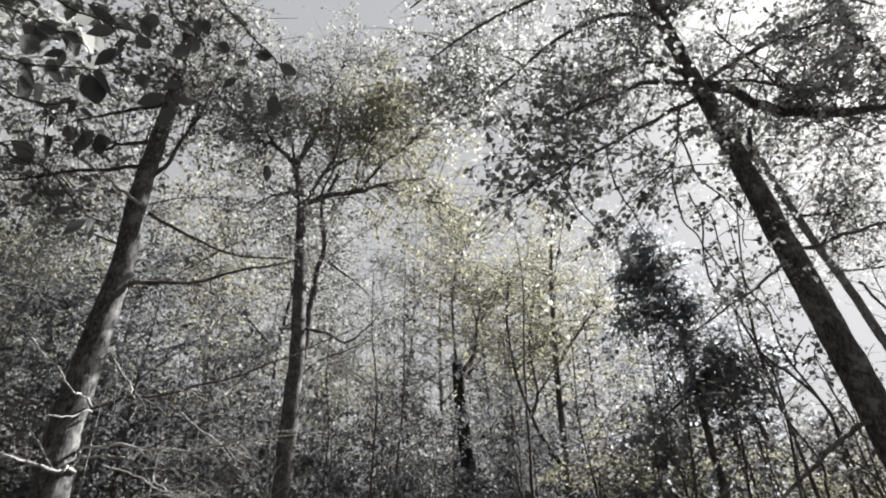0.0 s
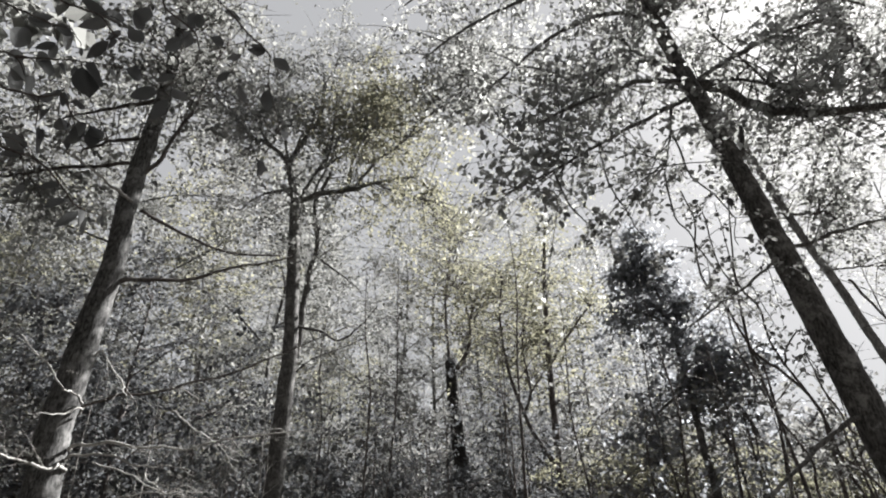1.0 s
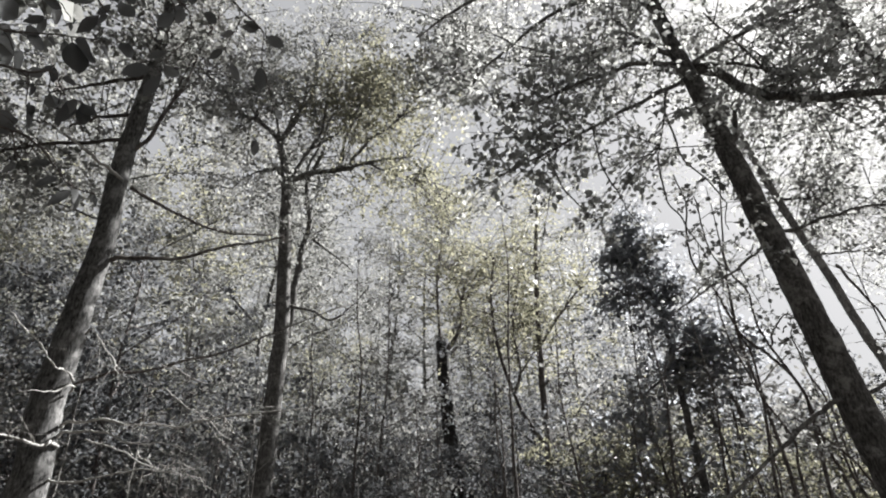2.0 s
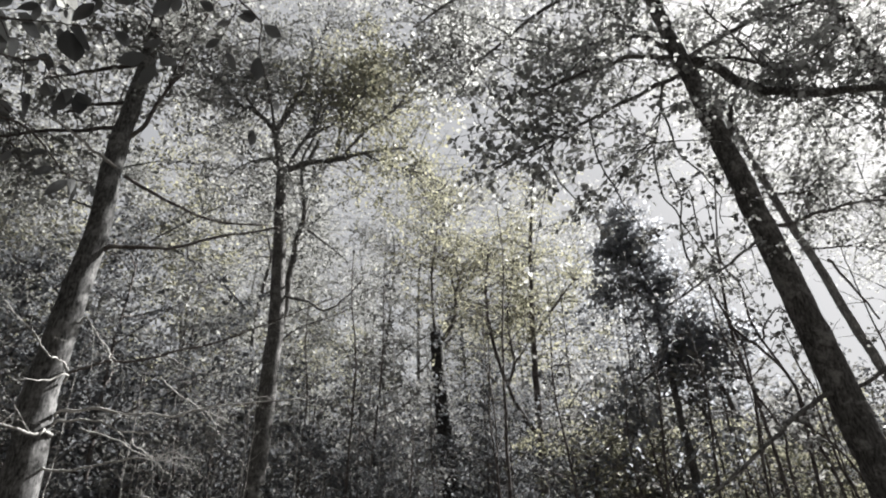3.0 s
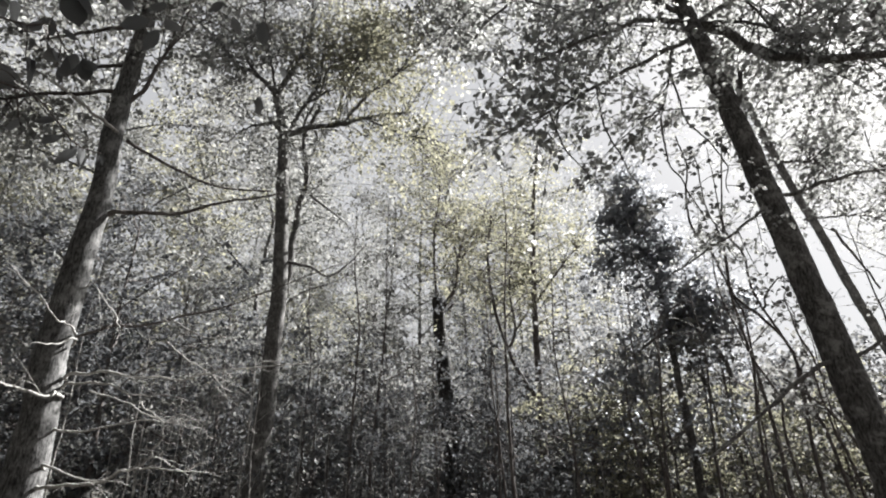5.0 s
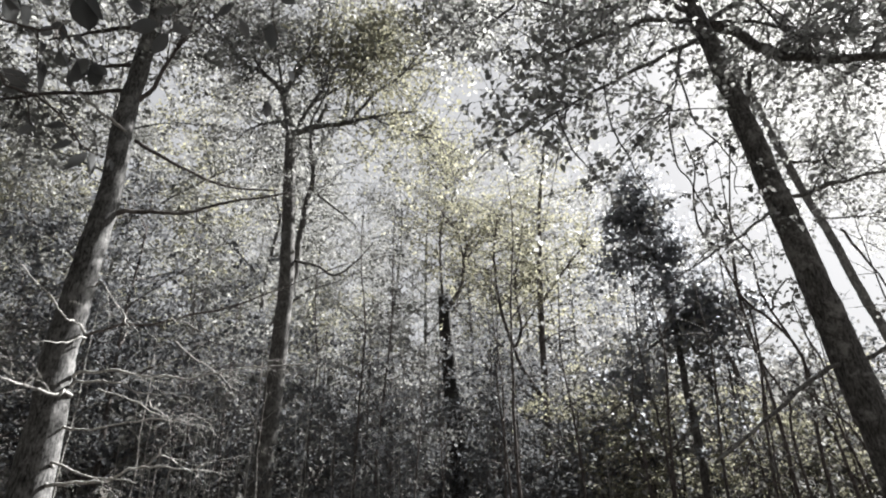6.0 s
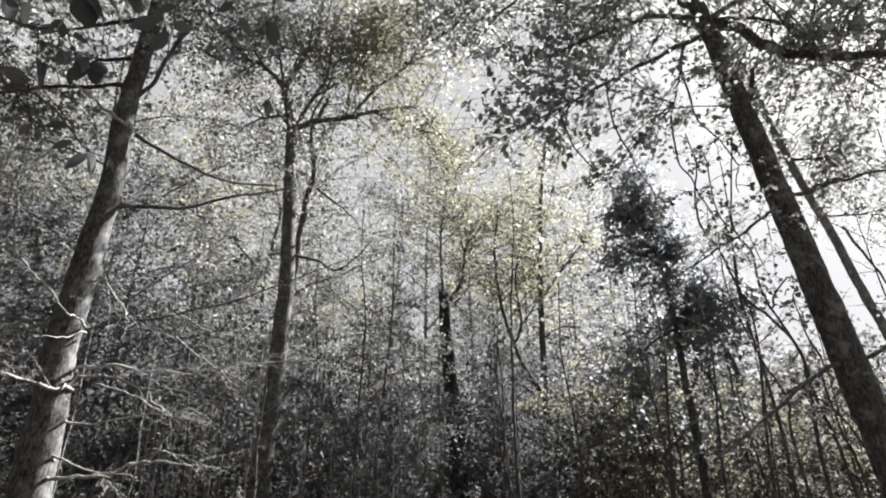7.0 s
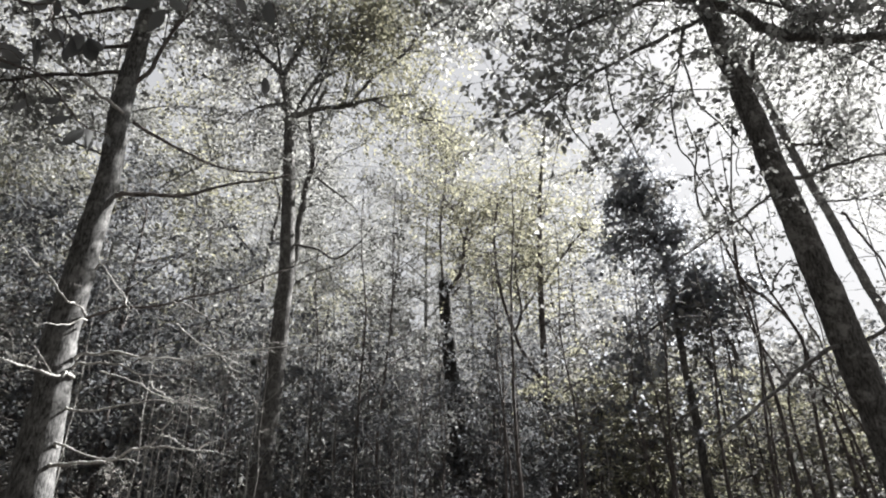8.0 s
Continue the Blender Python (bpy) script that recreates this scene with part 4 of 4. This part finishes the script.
shrub = [wild_tree("shrub", "dense shrub of small glossy leaves", 61 + k, 2.6 + 0.5 * k, 0.025, 0.05, 1.3, 11,
                   kw(110, 0.75, 4, 0.28, 5, 0.074, thin=False), (LEAF_DARK, LEAF_DARK, LEAF_EVERGREEN)[k], BARK_THIN, "shrub", "shrubs", 0.08) for k in range(3)]
spots = wanted(rng, 34, 9.8, 17, radians(-46), radians(46), 1.2) + wanted(rng, 12, 9, 17, radians(14), radians(46), 1.2)
scattered(shrub, [(x, y, rng.uniform(0, 6.28), rng.uniform(0.8, 1.4) * (1.0 if x < 0.5 * y else 0.88), (0, 2, 1, 2, 0, 2)[k % 6]) for k, (x, y) in enumerate(spots)]
          + [(17 * math.sin(a), 17 * math.cos(a), a * 9, 1.75 if a < 0.35 else 1.4 if a < 0.52 else 1.15, k % 3) for k, a in enumerate(np.linspace(radians(12), radians(52), 18))]
          + [(14.2 * math.sin(a), 14.2 * math.cos(a), a * 7, 1.3 if a < 0.52 else 1.08, (k + 1) % 3) for k, a in enumerate(np.linspace(radians(-48), radians(50), 34))])

# tall evergreens in the shade beyond the sunlit trunk
holly = [wild_tree("holly", "tall dark holly with glossy dense leaves", 71 + k, 5.2 + k, 0.05, 0.06, 1.5, 18,
                   kw(180, 0.75, 5, 0.28, 6, 0.074, thin=False), LEAF_EVERGREEN, BARK_THIN, "holly", "hollies", 0.05) for k in range(2)]
# those at (-5.9, 3.0), (-5.2, 1.3), (-7.4, 4.4) are unseen, added to block skylight
scattered(holly, [(-6.6, 7.4, 0.3, 1.05, 0), (-5.3, 8.6, 1.9, 1.08, 1), (-7.6, 9.4, 4.0, 1.1, 1), (-4.2, 10.4, 2.2, 1.05, 0), (-6.0, 11.2, 5.1, 1.0, 0), (-5.9, 3.0, 2.7, 1.1, 0), (-5.2, 1.3, 0.9, 1.0, 1), (-7.4, 4.4, 3.3, 1.2, 0), 
                  (-3.5, 13.2, 3.6, 0.72, 1), (-1.5, 14.6, 0.5, 0.8, 0), (-2.3, 16.4, 1.4, 0.8, 1), (0.5, 15.2, 2.0, 0.75, 1), (-0.5, 12.6, 5.5, 0.5, 0), (-4.9, 15.0, 4.8, 0.9, 0),
                  (-1.1, 10.9, 0.2, 0.5, 1), (1.5, 13.6, 3.0, 0.6, 0), (-2.0, 11.9, 1.1, 0.6, 0), (2.6, 13.0, 5.2, 0.55, 1), (0.62, 11.3, 0.7, 0.95, 0), (0.72, 10.2, 3.9, 0.72, 0), (0.8, 9.6, 1.2, 0.5, 1), (1.1, 11.8, 2.1, 0.7, 1), (-1.5, 9.8, 3.3, 0.7, 1), (-1.75, 8.3, 1.9, 0.55, 0), (-0.95, 8.6, 4.6, 0.5, 1)])
hazel = wild_tree("hazel", "spreading hazel bush with yellowing sunlit leaves", 75, 5.0, 0.045, 0.06, 1.6, 16,
                  kw(150, 0.8, 5, 0.3, 6, 0.068, thin=False), LEAF_GOLD, BARK_THIN, "hazel", "hazels", 0.07)
scattered([hazel], [(4.2, 8.8, 0.8, 0.62, 0), (5.3, 9.2, 2.8, 0.5, 0), (3.2, 10.2, 4.4, 0.8, 0), (6.6, 9.8, 1.4, 0.45, 0), (0.7, 12.8, 2.0, 0.6, 0), (2.1, 9.5, 5.0, 0.72, 0), (2.9, 9.3, 0.4, 0.66, 0), (3.8, 9.6, 2.2, 0.7, 0), (5.9, 6.8, 1.2, 0.6, 0), (4.7, 7.1, 4.4, 0.6, 0), (4.0, 7.4, 2.4, 0.5, 0)])

# thin dead poles in the undergrowth
pole = [wild_tree("dead_pole", "thin pale dead stem standing in the undergrowth", 81 + k, 2.4 + 0.7 * k, 0.013, 0.3, 0.4, 5,
                  kw(4, 0.2, 2, 0.1, 1, 0.02), LEAF_PALE, DEAD_WOOD, "dead stem", "dead stems", 0.05) for k in range(3)]
spots = [(rng.uniform(-5.0, -0.8), rng.uniform(6.4, 11)) for _ in range(60)] + [(rng.uniform(-0.8, 4.5), rng.uniform(7.5, 12)) for _ in range(20)]
spots = [q for q in spots if all(abs(q[0] / q[1] - tx / ty) > 0.025 for tx, ty in STANDING)]
scattered(pole, [(x, y, rng.uniform(0, 6.28), rng.uniform(0.7, 1.25), k % 3) for k, (x, y) in enumerate(spots)])

# dark bare stems that stand among the shrubs
bare_stem = [wild_tree("bare_stem", "thin dark upright stem with few side twigs", 86 + k, 3.6 + 0.8 * k, 0.018 + 0.004 * k, 0.35, 0.6, 6,
                       kw(6, 0.3, 2, 0.15, 2, 0.04), LEAF_DARK, BARK_THIN, "sapling", "bare stems", 0.07) for k in range(3)]
spots = [(rng.uniform(-4.0, 1.5), rng.uniform(6.8, 10.5)) for _ in range(18)] + [(rng.uniform(2.2, 5.6), rng.uniform(6.2, 8.6)) for _ in range(16)]
spots = [q for q in spots if all(abs(q[0] / q[1] - tx / ty) > 0.03 for tx, ty in STANDING)]
scattered(bare_stem, [(x, y, rng.uniform(0, 6.28), rng.uniform(0.7, 1.2), k % 3) for k, (x, y) in enumerate(spots)])

# fallen leaves and twigs on the ground
rng = np.random.default_rng(95)
r, a = 14 * np.sqrt(rng.random(64000)), rng.uniform(0, 2 * np.pi, 64000)
x, y = r * np.sin(a), r * np.cos(a) + 2
fallen = np.stack([x, y, ground_height(x, y) + rng.uniform(0.006, 0.03, 64000)], -1)
lie = rng.normal(size=(64000, 3))
lie[:, 2] *= 0.12
v, f = blades(fallen, lie, np.array([0, 0, 1.0]) + rng.normal(0, 0.25, (64000, 3)), rng.uniform(0.045, 0.12, 64000), fold=0.35, fine=True)
LEAF_FALLEN = foliage("fallen_leaf", [(0.02, 0.0165, 0.013), (0.055, 0.044, 0.034), (0.085, 0.069, 0.053), (0.15, 0.126, 0.1)], (0.1, 0.08, 0.06), 0.1, 0.6)
tagged(new("fallen_leaves", mesh_of("fallen_leaves", v, f, LEAF_FALLEN)), "dry brown leaves lying on the woodland floor", "leaves", kind="stuff")
start = fallen[:700] + np.array([0, 0, 0.012])
turn = rng.uniform(0, 2 * np.pi, 700)
reach = np.stack([np.cos(turn), np.sin(turn), rng.normal(0, 0.05, 700)], -1) * rng.uniform(0.1, 0.6, 700)[:, None]
bent = np.stack([start, start + reach * 0.5 + rng.normal(0, 0.02, (700, 3)) * [1, 1, 0.3], start + reach], 1)
v, f = many_tubes(bent, np.repeat(rng.uniform(0.002, 0.007, 700)[:, None], 3, 1) * np.array([1, 0.8, 0.5]), 5)
tagged(new("fallen_twigs", mesh_of("fallen_twigs", v, f, DEAD_WOOD, True)), "grey broken twigs scattered over the litter", "twigs", kind="stuff")


# ---- the young beech beside the camera ----
BOUGHS = []   # each: its line of (x, y, z, radius), and the foot and tip of every leaf
BOUGHS.append((
    [(-1.746, 1.370, 3.315, 0.0052), (-1.640, 1.400, 3.320, 0.0044), (-1.536, 1.430, 3.306, 0.0037), (-1.389, 1.460, 3.315, 0.0029), (-1.286, 1.490, 3.320, 0.0022), (-1.223, 1.520, 3.328, 0.0014)],
    [(-1.756, 1.581, 3.451, -1.596, 1.525, 3.333), (-1.617, 1.532, 3.334, -1.536, 1.520, 3.208), (-1.573, 1.506, 3.377, -1.448, 1.501, 3.293), (-1.431, 1.459, 3.300, -1.356, 1.454, 3.236), (-1.398, 1.494, 3.336, -1.426, 1.567, 3.310), (-1.400, 1.526, 3.373, -1.266, 1.519, 3.238), (-1.276, 1.511, 3.312, -1.157, 1.497, 3.183), (-1.196, 1.488, 3.289, -1.077, 1.479, 3.208), (-1.745, 1.534, 3.476, -1.639, 1.529, 3.415)]))
BOUGHS.append((
    [(-1.949, 1.480, 3.782, 0.0052), (-1.717, 1.510, 3.680, 0.0042), (-1.607, 1.540, 3.633, 0.0033), (-1.544, 1.570, 3.632, 0.0023), (-1.506, 1.600, 3.577, 0.0014)],
    [(-1.903, 1.628, 3.754, -1.747, 1.624, 3.614), (-1.815, 1.600, 3.764, -1.717, 1.634, 3.810), (-1.624, 1.616, 3.615, -1.698, 1.605, 3.568), (-1.664, 1.594, 3.702, -1.562, 1.606, 3.648), (-1.671, 1.658, 3.730, -1.576, 1.652, 3.600), (-1.494, 1.592, 3.552, -1.495, 1.614, 3.516)]))
BOUGHS.append((
    [(-1.714, 1.460, 3.775, 0.0052), (-1.515, 1.490, 3.677, 0.0046), (-1.404, 1.520, 3.647, 0.0039), (-1.350, 1.550, 3.582, 0.0033), (-1.302, 1.580, 3.537, 0.0027), (-1.203, 1.610, 3.507, 0.0020), (-1.103, 1.640, 3.412, 0.0014)],
    [(-1.416, 1.613, 3.727, -1.549, 1.607, 3.698), (-1.545, 1.666, 3.859, -1.401, 1.679, 3.813), (-1.385, 1.642, 3.709, -1.451, 1.657, 3.661), (-1.342, 1.555, 3.539, -1.433, 1.577, 3.460), (-1.401, 1.611, 3.621, -1.320, 1.574, 3.438), (-1.376, 1.648, 3.736, -1.281, 1.663, 3.624), (-1.364, 1.626, 3.803, -1.218, 1.603, 3.714), (-1.082, 1.640, 3.402, -1.165, 1.639, 3.379)]))
BOUGHS.append((
    [(-1.357, 1.590, 4.042, 0.0052), (-1.202, 1.620, 3.802, 0.0046), (-1.097, 1.650, 3.706, 0.0039), (-1.057, 1.680, 3.647, 0.0033), (-1.066, 1.710, 3.552, 0.0027), (-1.150, 1.740, 3.484, 0.0020), (-1.216, 1.770, 3.462, 0.0014)],
    [(-1.336, 1.812, 4.007, -1.216, 1.828, 3.937), (-1.174, 1.776, 3.982, -1.116, 1.800, 3.860), (-1.185, 1.764, 3.788, -1.237, 1.743, 3.673), (-1.171, 1.787, 3.860, -1.183, 1.800, 3.735), (-1.068, 1.763, 3.779, -0.964, 1.746, 3.687), (-1.224, 1.777, 3.470, -1.320, 1.722, 3.383), (-1.191, 1.790, 3.434, -1.251, 1.801, 3.327), (-1.150, 1.721, 3.426, -1.062, 1.722, 3.320)]))
BOUGHS.append((
    [(-1.586, 1.320, 3.096, 0.0052), (-1.466, 1.350, 3.066, 0.0044), (-1.372, 1.380, 3.050, 0.0037), (-1.310, 1.410, 3.076, 0.0029), (-1.267, 1.440, 3.001, 0.0022), (-1.231, 1.470, 2.996, 0.0014)],
    [(-1.482, 1.441, 3.119, -1.427, 1.457, 3.122), (-1.350, 1.409, 3.099, -1.358, 1.389, 3.031), (-1.391, 1.491, 3.195, -1.393, 1.516, 3.128), (-1.274, 1.405, 3.042, -1.198, 1.394, 2.999), (-1.445, 1.480, 3.103, -1.387, 1.466, 3.003), (-1.402, 1.517, 3.094, -1.320, 1.491, 2.974), (-1.297, 1.480, 3.018, -1.233, 1.457, 2.883), (-1.267, 1.512, 3.037, -1.215, 1.511, 2.913), (-1.409, 1.459, 2.983, -1.319, 1.421, 2.833), (-1.349, 1.520, 3.012, -1.327, 1.537, 2.941)]))
BOUGHS.append((
    [(-1.426, 1.270, 2.782, 0.0052), (-1.319, 1.300, 2.752, 0.0044), (-1.258, 1.330, 2.741, 0.0037), (-1.177, 1.360, 2.674, 0.0029), (-1.114, 1.390, 2.597, 0.0022), (-1.047, 1.420, 2.576, 0.0014)],
    [(-1.388, 1.442, 2.869, -1.487, 1.467, 2.882), (-1.401, 1.430, 2.908, -1.384, 1.416, 2.847), (-1.309, 1.396, 2.697, -1.311, 1.378, 2.636), (-1.235, 1.461, 2.734, -1.289, 1.429, 2.708), (-1.156, 1.402, 2.631, -1.217, 1.395, 2.606), (-1.119, 1.426, 2.604, -1.195, 1.439, 2.564), (-1.099, 1.382, 2.577, -1.013, 1.344, 2.472), (-1.048, 1.420, 2.578, -1.051, 1.446, 2.551)]))
BOUGHS.append((
    [(-1.213, 1.660, 4.207, 0.0052), (-1.064, 1.690, 3.997, 0.0047), (-0.928, 1.720, 3.823, 0.0041), (-0.851, 1.750, 3.724, 0.0036), (-0.778, 1.780, 3.649, 0.0030), (-0.775, 1.810, 3.491, 0.0025), (-0.711, 1.840, 3.281, 0.0019), (-0.771, 1.870, 3.135, 0.0014)],
    [(-1.110, 1.892, 4.130, -1.003, 1.897, 4.058), (-0.938, 1.860, 3.753, -1.015, 1.867, 3.744), (-0.826, 1.862, 3.768, -0.922, 1.880, 3.807), (-0.799, 1.846, 3.715, -0.701, 1.849, 3.627), (-0.979, 1.866, 3.656, -1.052, 1.878, 3.612), (-0.950, 1.876, 3.593, -0.922, 1.933, 3.516), (-0.822, 1.915, 3.602, -0.820, 1.948, 3.467), (-0.690, 1.809, 3.234, -0.646, 1.801, 3.164), (-0.763, 1.851, 3.120, -0.769, 1.863, 3.030)]))


def beech_leaf_mesh(name, curl, wide):
    """A pointed oval leaf with a folded midrib, a drooping tip and a short stalk; the stalk's foot is the origin, x along it."""
    n = 8
    v, f = [], []
    for k in range(n + 1):
        u = k / n
        w = wide * math.sin(math.pi * u**0.92) ** 0.9 * (1 - 0.12 * u) * (1 + 0.03 * (k % 2))
        x, z = 0.10 + 0.90 * u, -curl * u * u
        v += [(x, -w, z + 0.22 * w), (x, -w * 0.5, z + 0.13 * w), (x, 0, z), (x, w * 0.5, z + 0.13 * w), (x, w, z + 0.22 * w)]
    for k in range(n):
        for j in range(4):
            a = 5 * k + j
            f.append((a, a + 5, a + 6, a + 1))
    b = len(v)
    for x in (0.0, 0.11):
        v += [(x, 0.012, 0), (x, -0.006, 0.010), (x, -0.006, -0.010)]
    for j in range(3):
        f.append((b + j, b + (j + 1) % 3, b + 3 + (j + 1) % 3, b + 3 + j))
    return mesh_of(name, v, f, LEAF_NEAR, True)


def young_beech():
    rng = np.random.default_rng(91)
    foot = np.array([-2.35, 1.25, -0.05])
    ob = tagged(new("young_beech"), "young beech with dark pointed leaves on overhanging boughs", "tree")
    ob.location = foot
    stem = spline([(0, 0, 0, 0.045), (0.05, 0.05, 1.2, 0.036), (0.0, 0.1, 2.4, 0.028), (0.1, 0.12, 3.4, 0.018), (0.05, 0.2, 4.4, 0.006)], 30, 0.006, rng)
    v, f = tube(stem, 12, 0.04, rng)
    part("trunk", mesh_of("trunk", v, f, BARK_THIN, True), ob)
    meshes = [beech_leaf_mesh("leaf", c, w) for c, w in ((0.05, 0.22), (0.12, 0.2), (0.2, 0.19))]

    def leaf(parent, p, q, up):
        d = unit(q - p)
        y = unit(np.cross(up, d))
        one = part("leaf", meshes[int(rng.integers(3))], parent)
        s = float(np.linalg.norm(q - p)) * 1.04
        m = Matrix(np.stack([d, y, np.cross(d, y)], 1).tolist()).to_4x4()
        one.matrix_basis = Matrix.Translation(p.tolist()) @ m @ Matrix.Diagonal((s, s * rng.uniform(0.85, 1.1), s, 1))

    for points, leaves in BOUGHS:
        pts = np.array(points) - np.array([*foot, 0.0])
        h = min(4.2, max(1.3, pts[0][2] - 0.7))
        root = np.array([np.interp(h, stem[:, 2], stem[:, i]) for i in range(3)])
        mid = (root + pts[0][:3]) / 2 + np.array([-0.05, -0.1, 0.12])
        line = spline(np.vstack([[*root, 0.011], [*mid, 0.008], pts]), 60, 0.003, rng)
        v, f = tube(line, 6)
        bough = part("bough", mesh_of("bough", v, f, BARK_THIN, True), ob)
        for row in leaves:
            p, q = np.array(row[:3]) - foot, np.array(row[3:]) - foot
            # a thin stalk back to the nearest place on the bough
            near = line[np.argmin(np.linalg.norm(line[:, :3] - p, axis=1)), :3]
            sag = (near + p) / 2 + np.array([0, 0, 0.1]) * np.linalg.norm(p - near)
            v, f = tube(spline([[*near, 0.0014], [*sag, 0.0012], [*p, 0.0009]], 8), 5)
            part("twig", mesh_of("twig", v, f, BARK_THIN, True), bough)
            up = np.array([-0.35, 0.5, 0.75])
            leaf(bough, p, q, unit(up + rng.normal(0, 0.2, 3)))
            if rng.random() < 0.35:   # a second leaf from the same bud, a little further off
                turn = Matrix.Rotation(rng.choice([-1, 1]) * rng.uniform(0.4, 1.0), 3, Vector(up)) @ Vector((q - p) * rng.uniform(0.75, 1.05))
                leaf(bough, p, p + np.array(turn) + up * 0.01, unit(up + rng.normal(0, 0.3, 3)))
        # more leaves near the stem
        for k in range(3, 16):
            p, t = line[k, :3], unit(line[k + 1, :3] - line[k, :3])
            side = unit(np.cross(t, [0, 0, 1.0])) * (1 if k % 2 else -1)
            leaf(bough, p, p + unit(t * 0.5 + side + rng.normal(0, 0.25, 3)) * rng.uniform(0.06, 0.09), unit(np.array([0, 0, 1.0]) + rng.normal(0, 0.4, 3)))


young_beech()
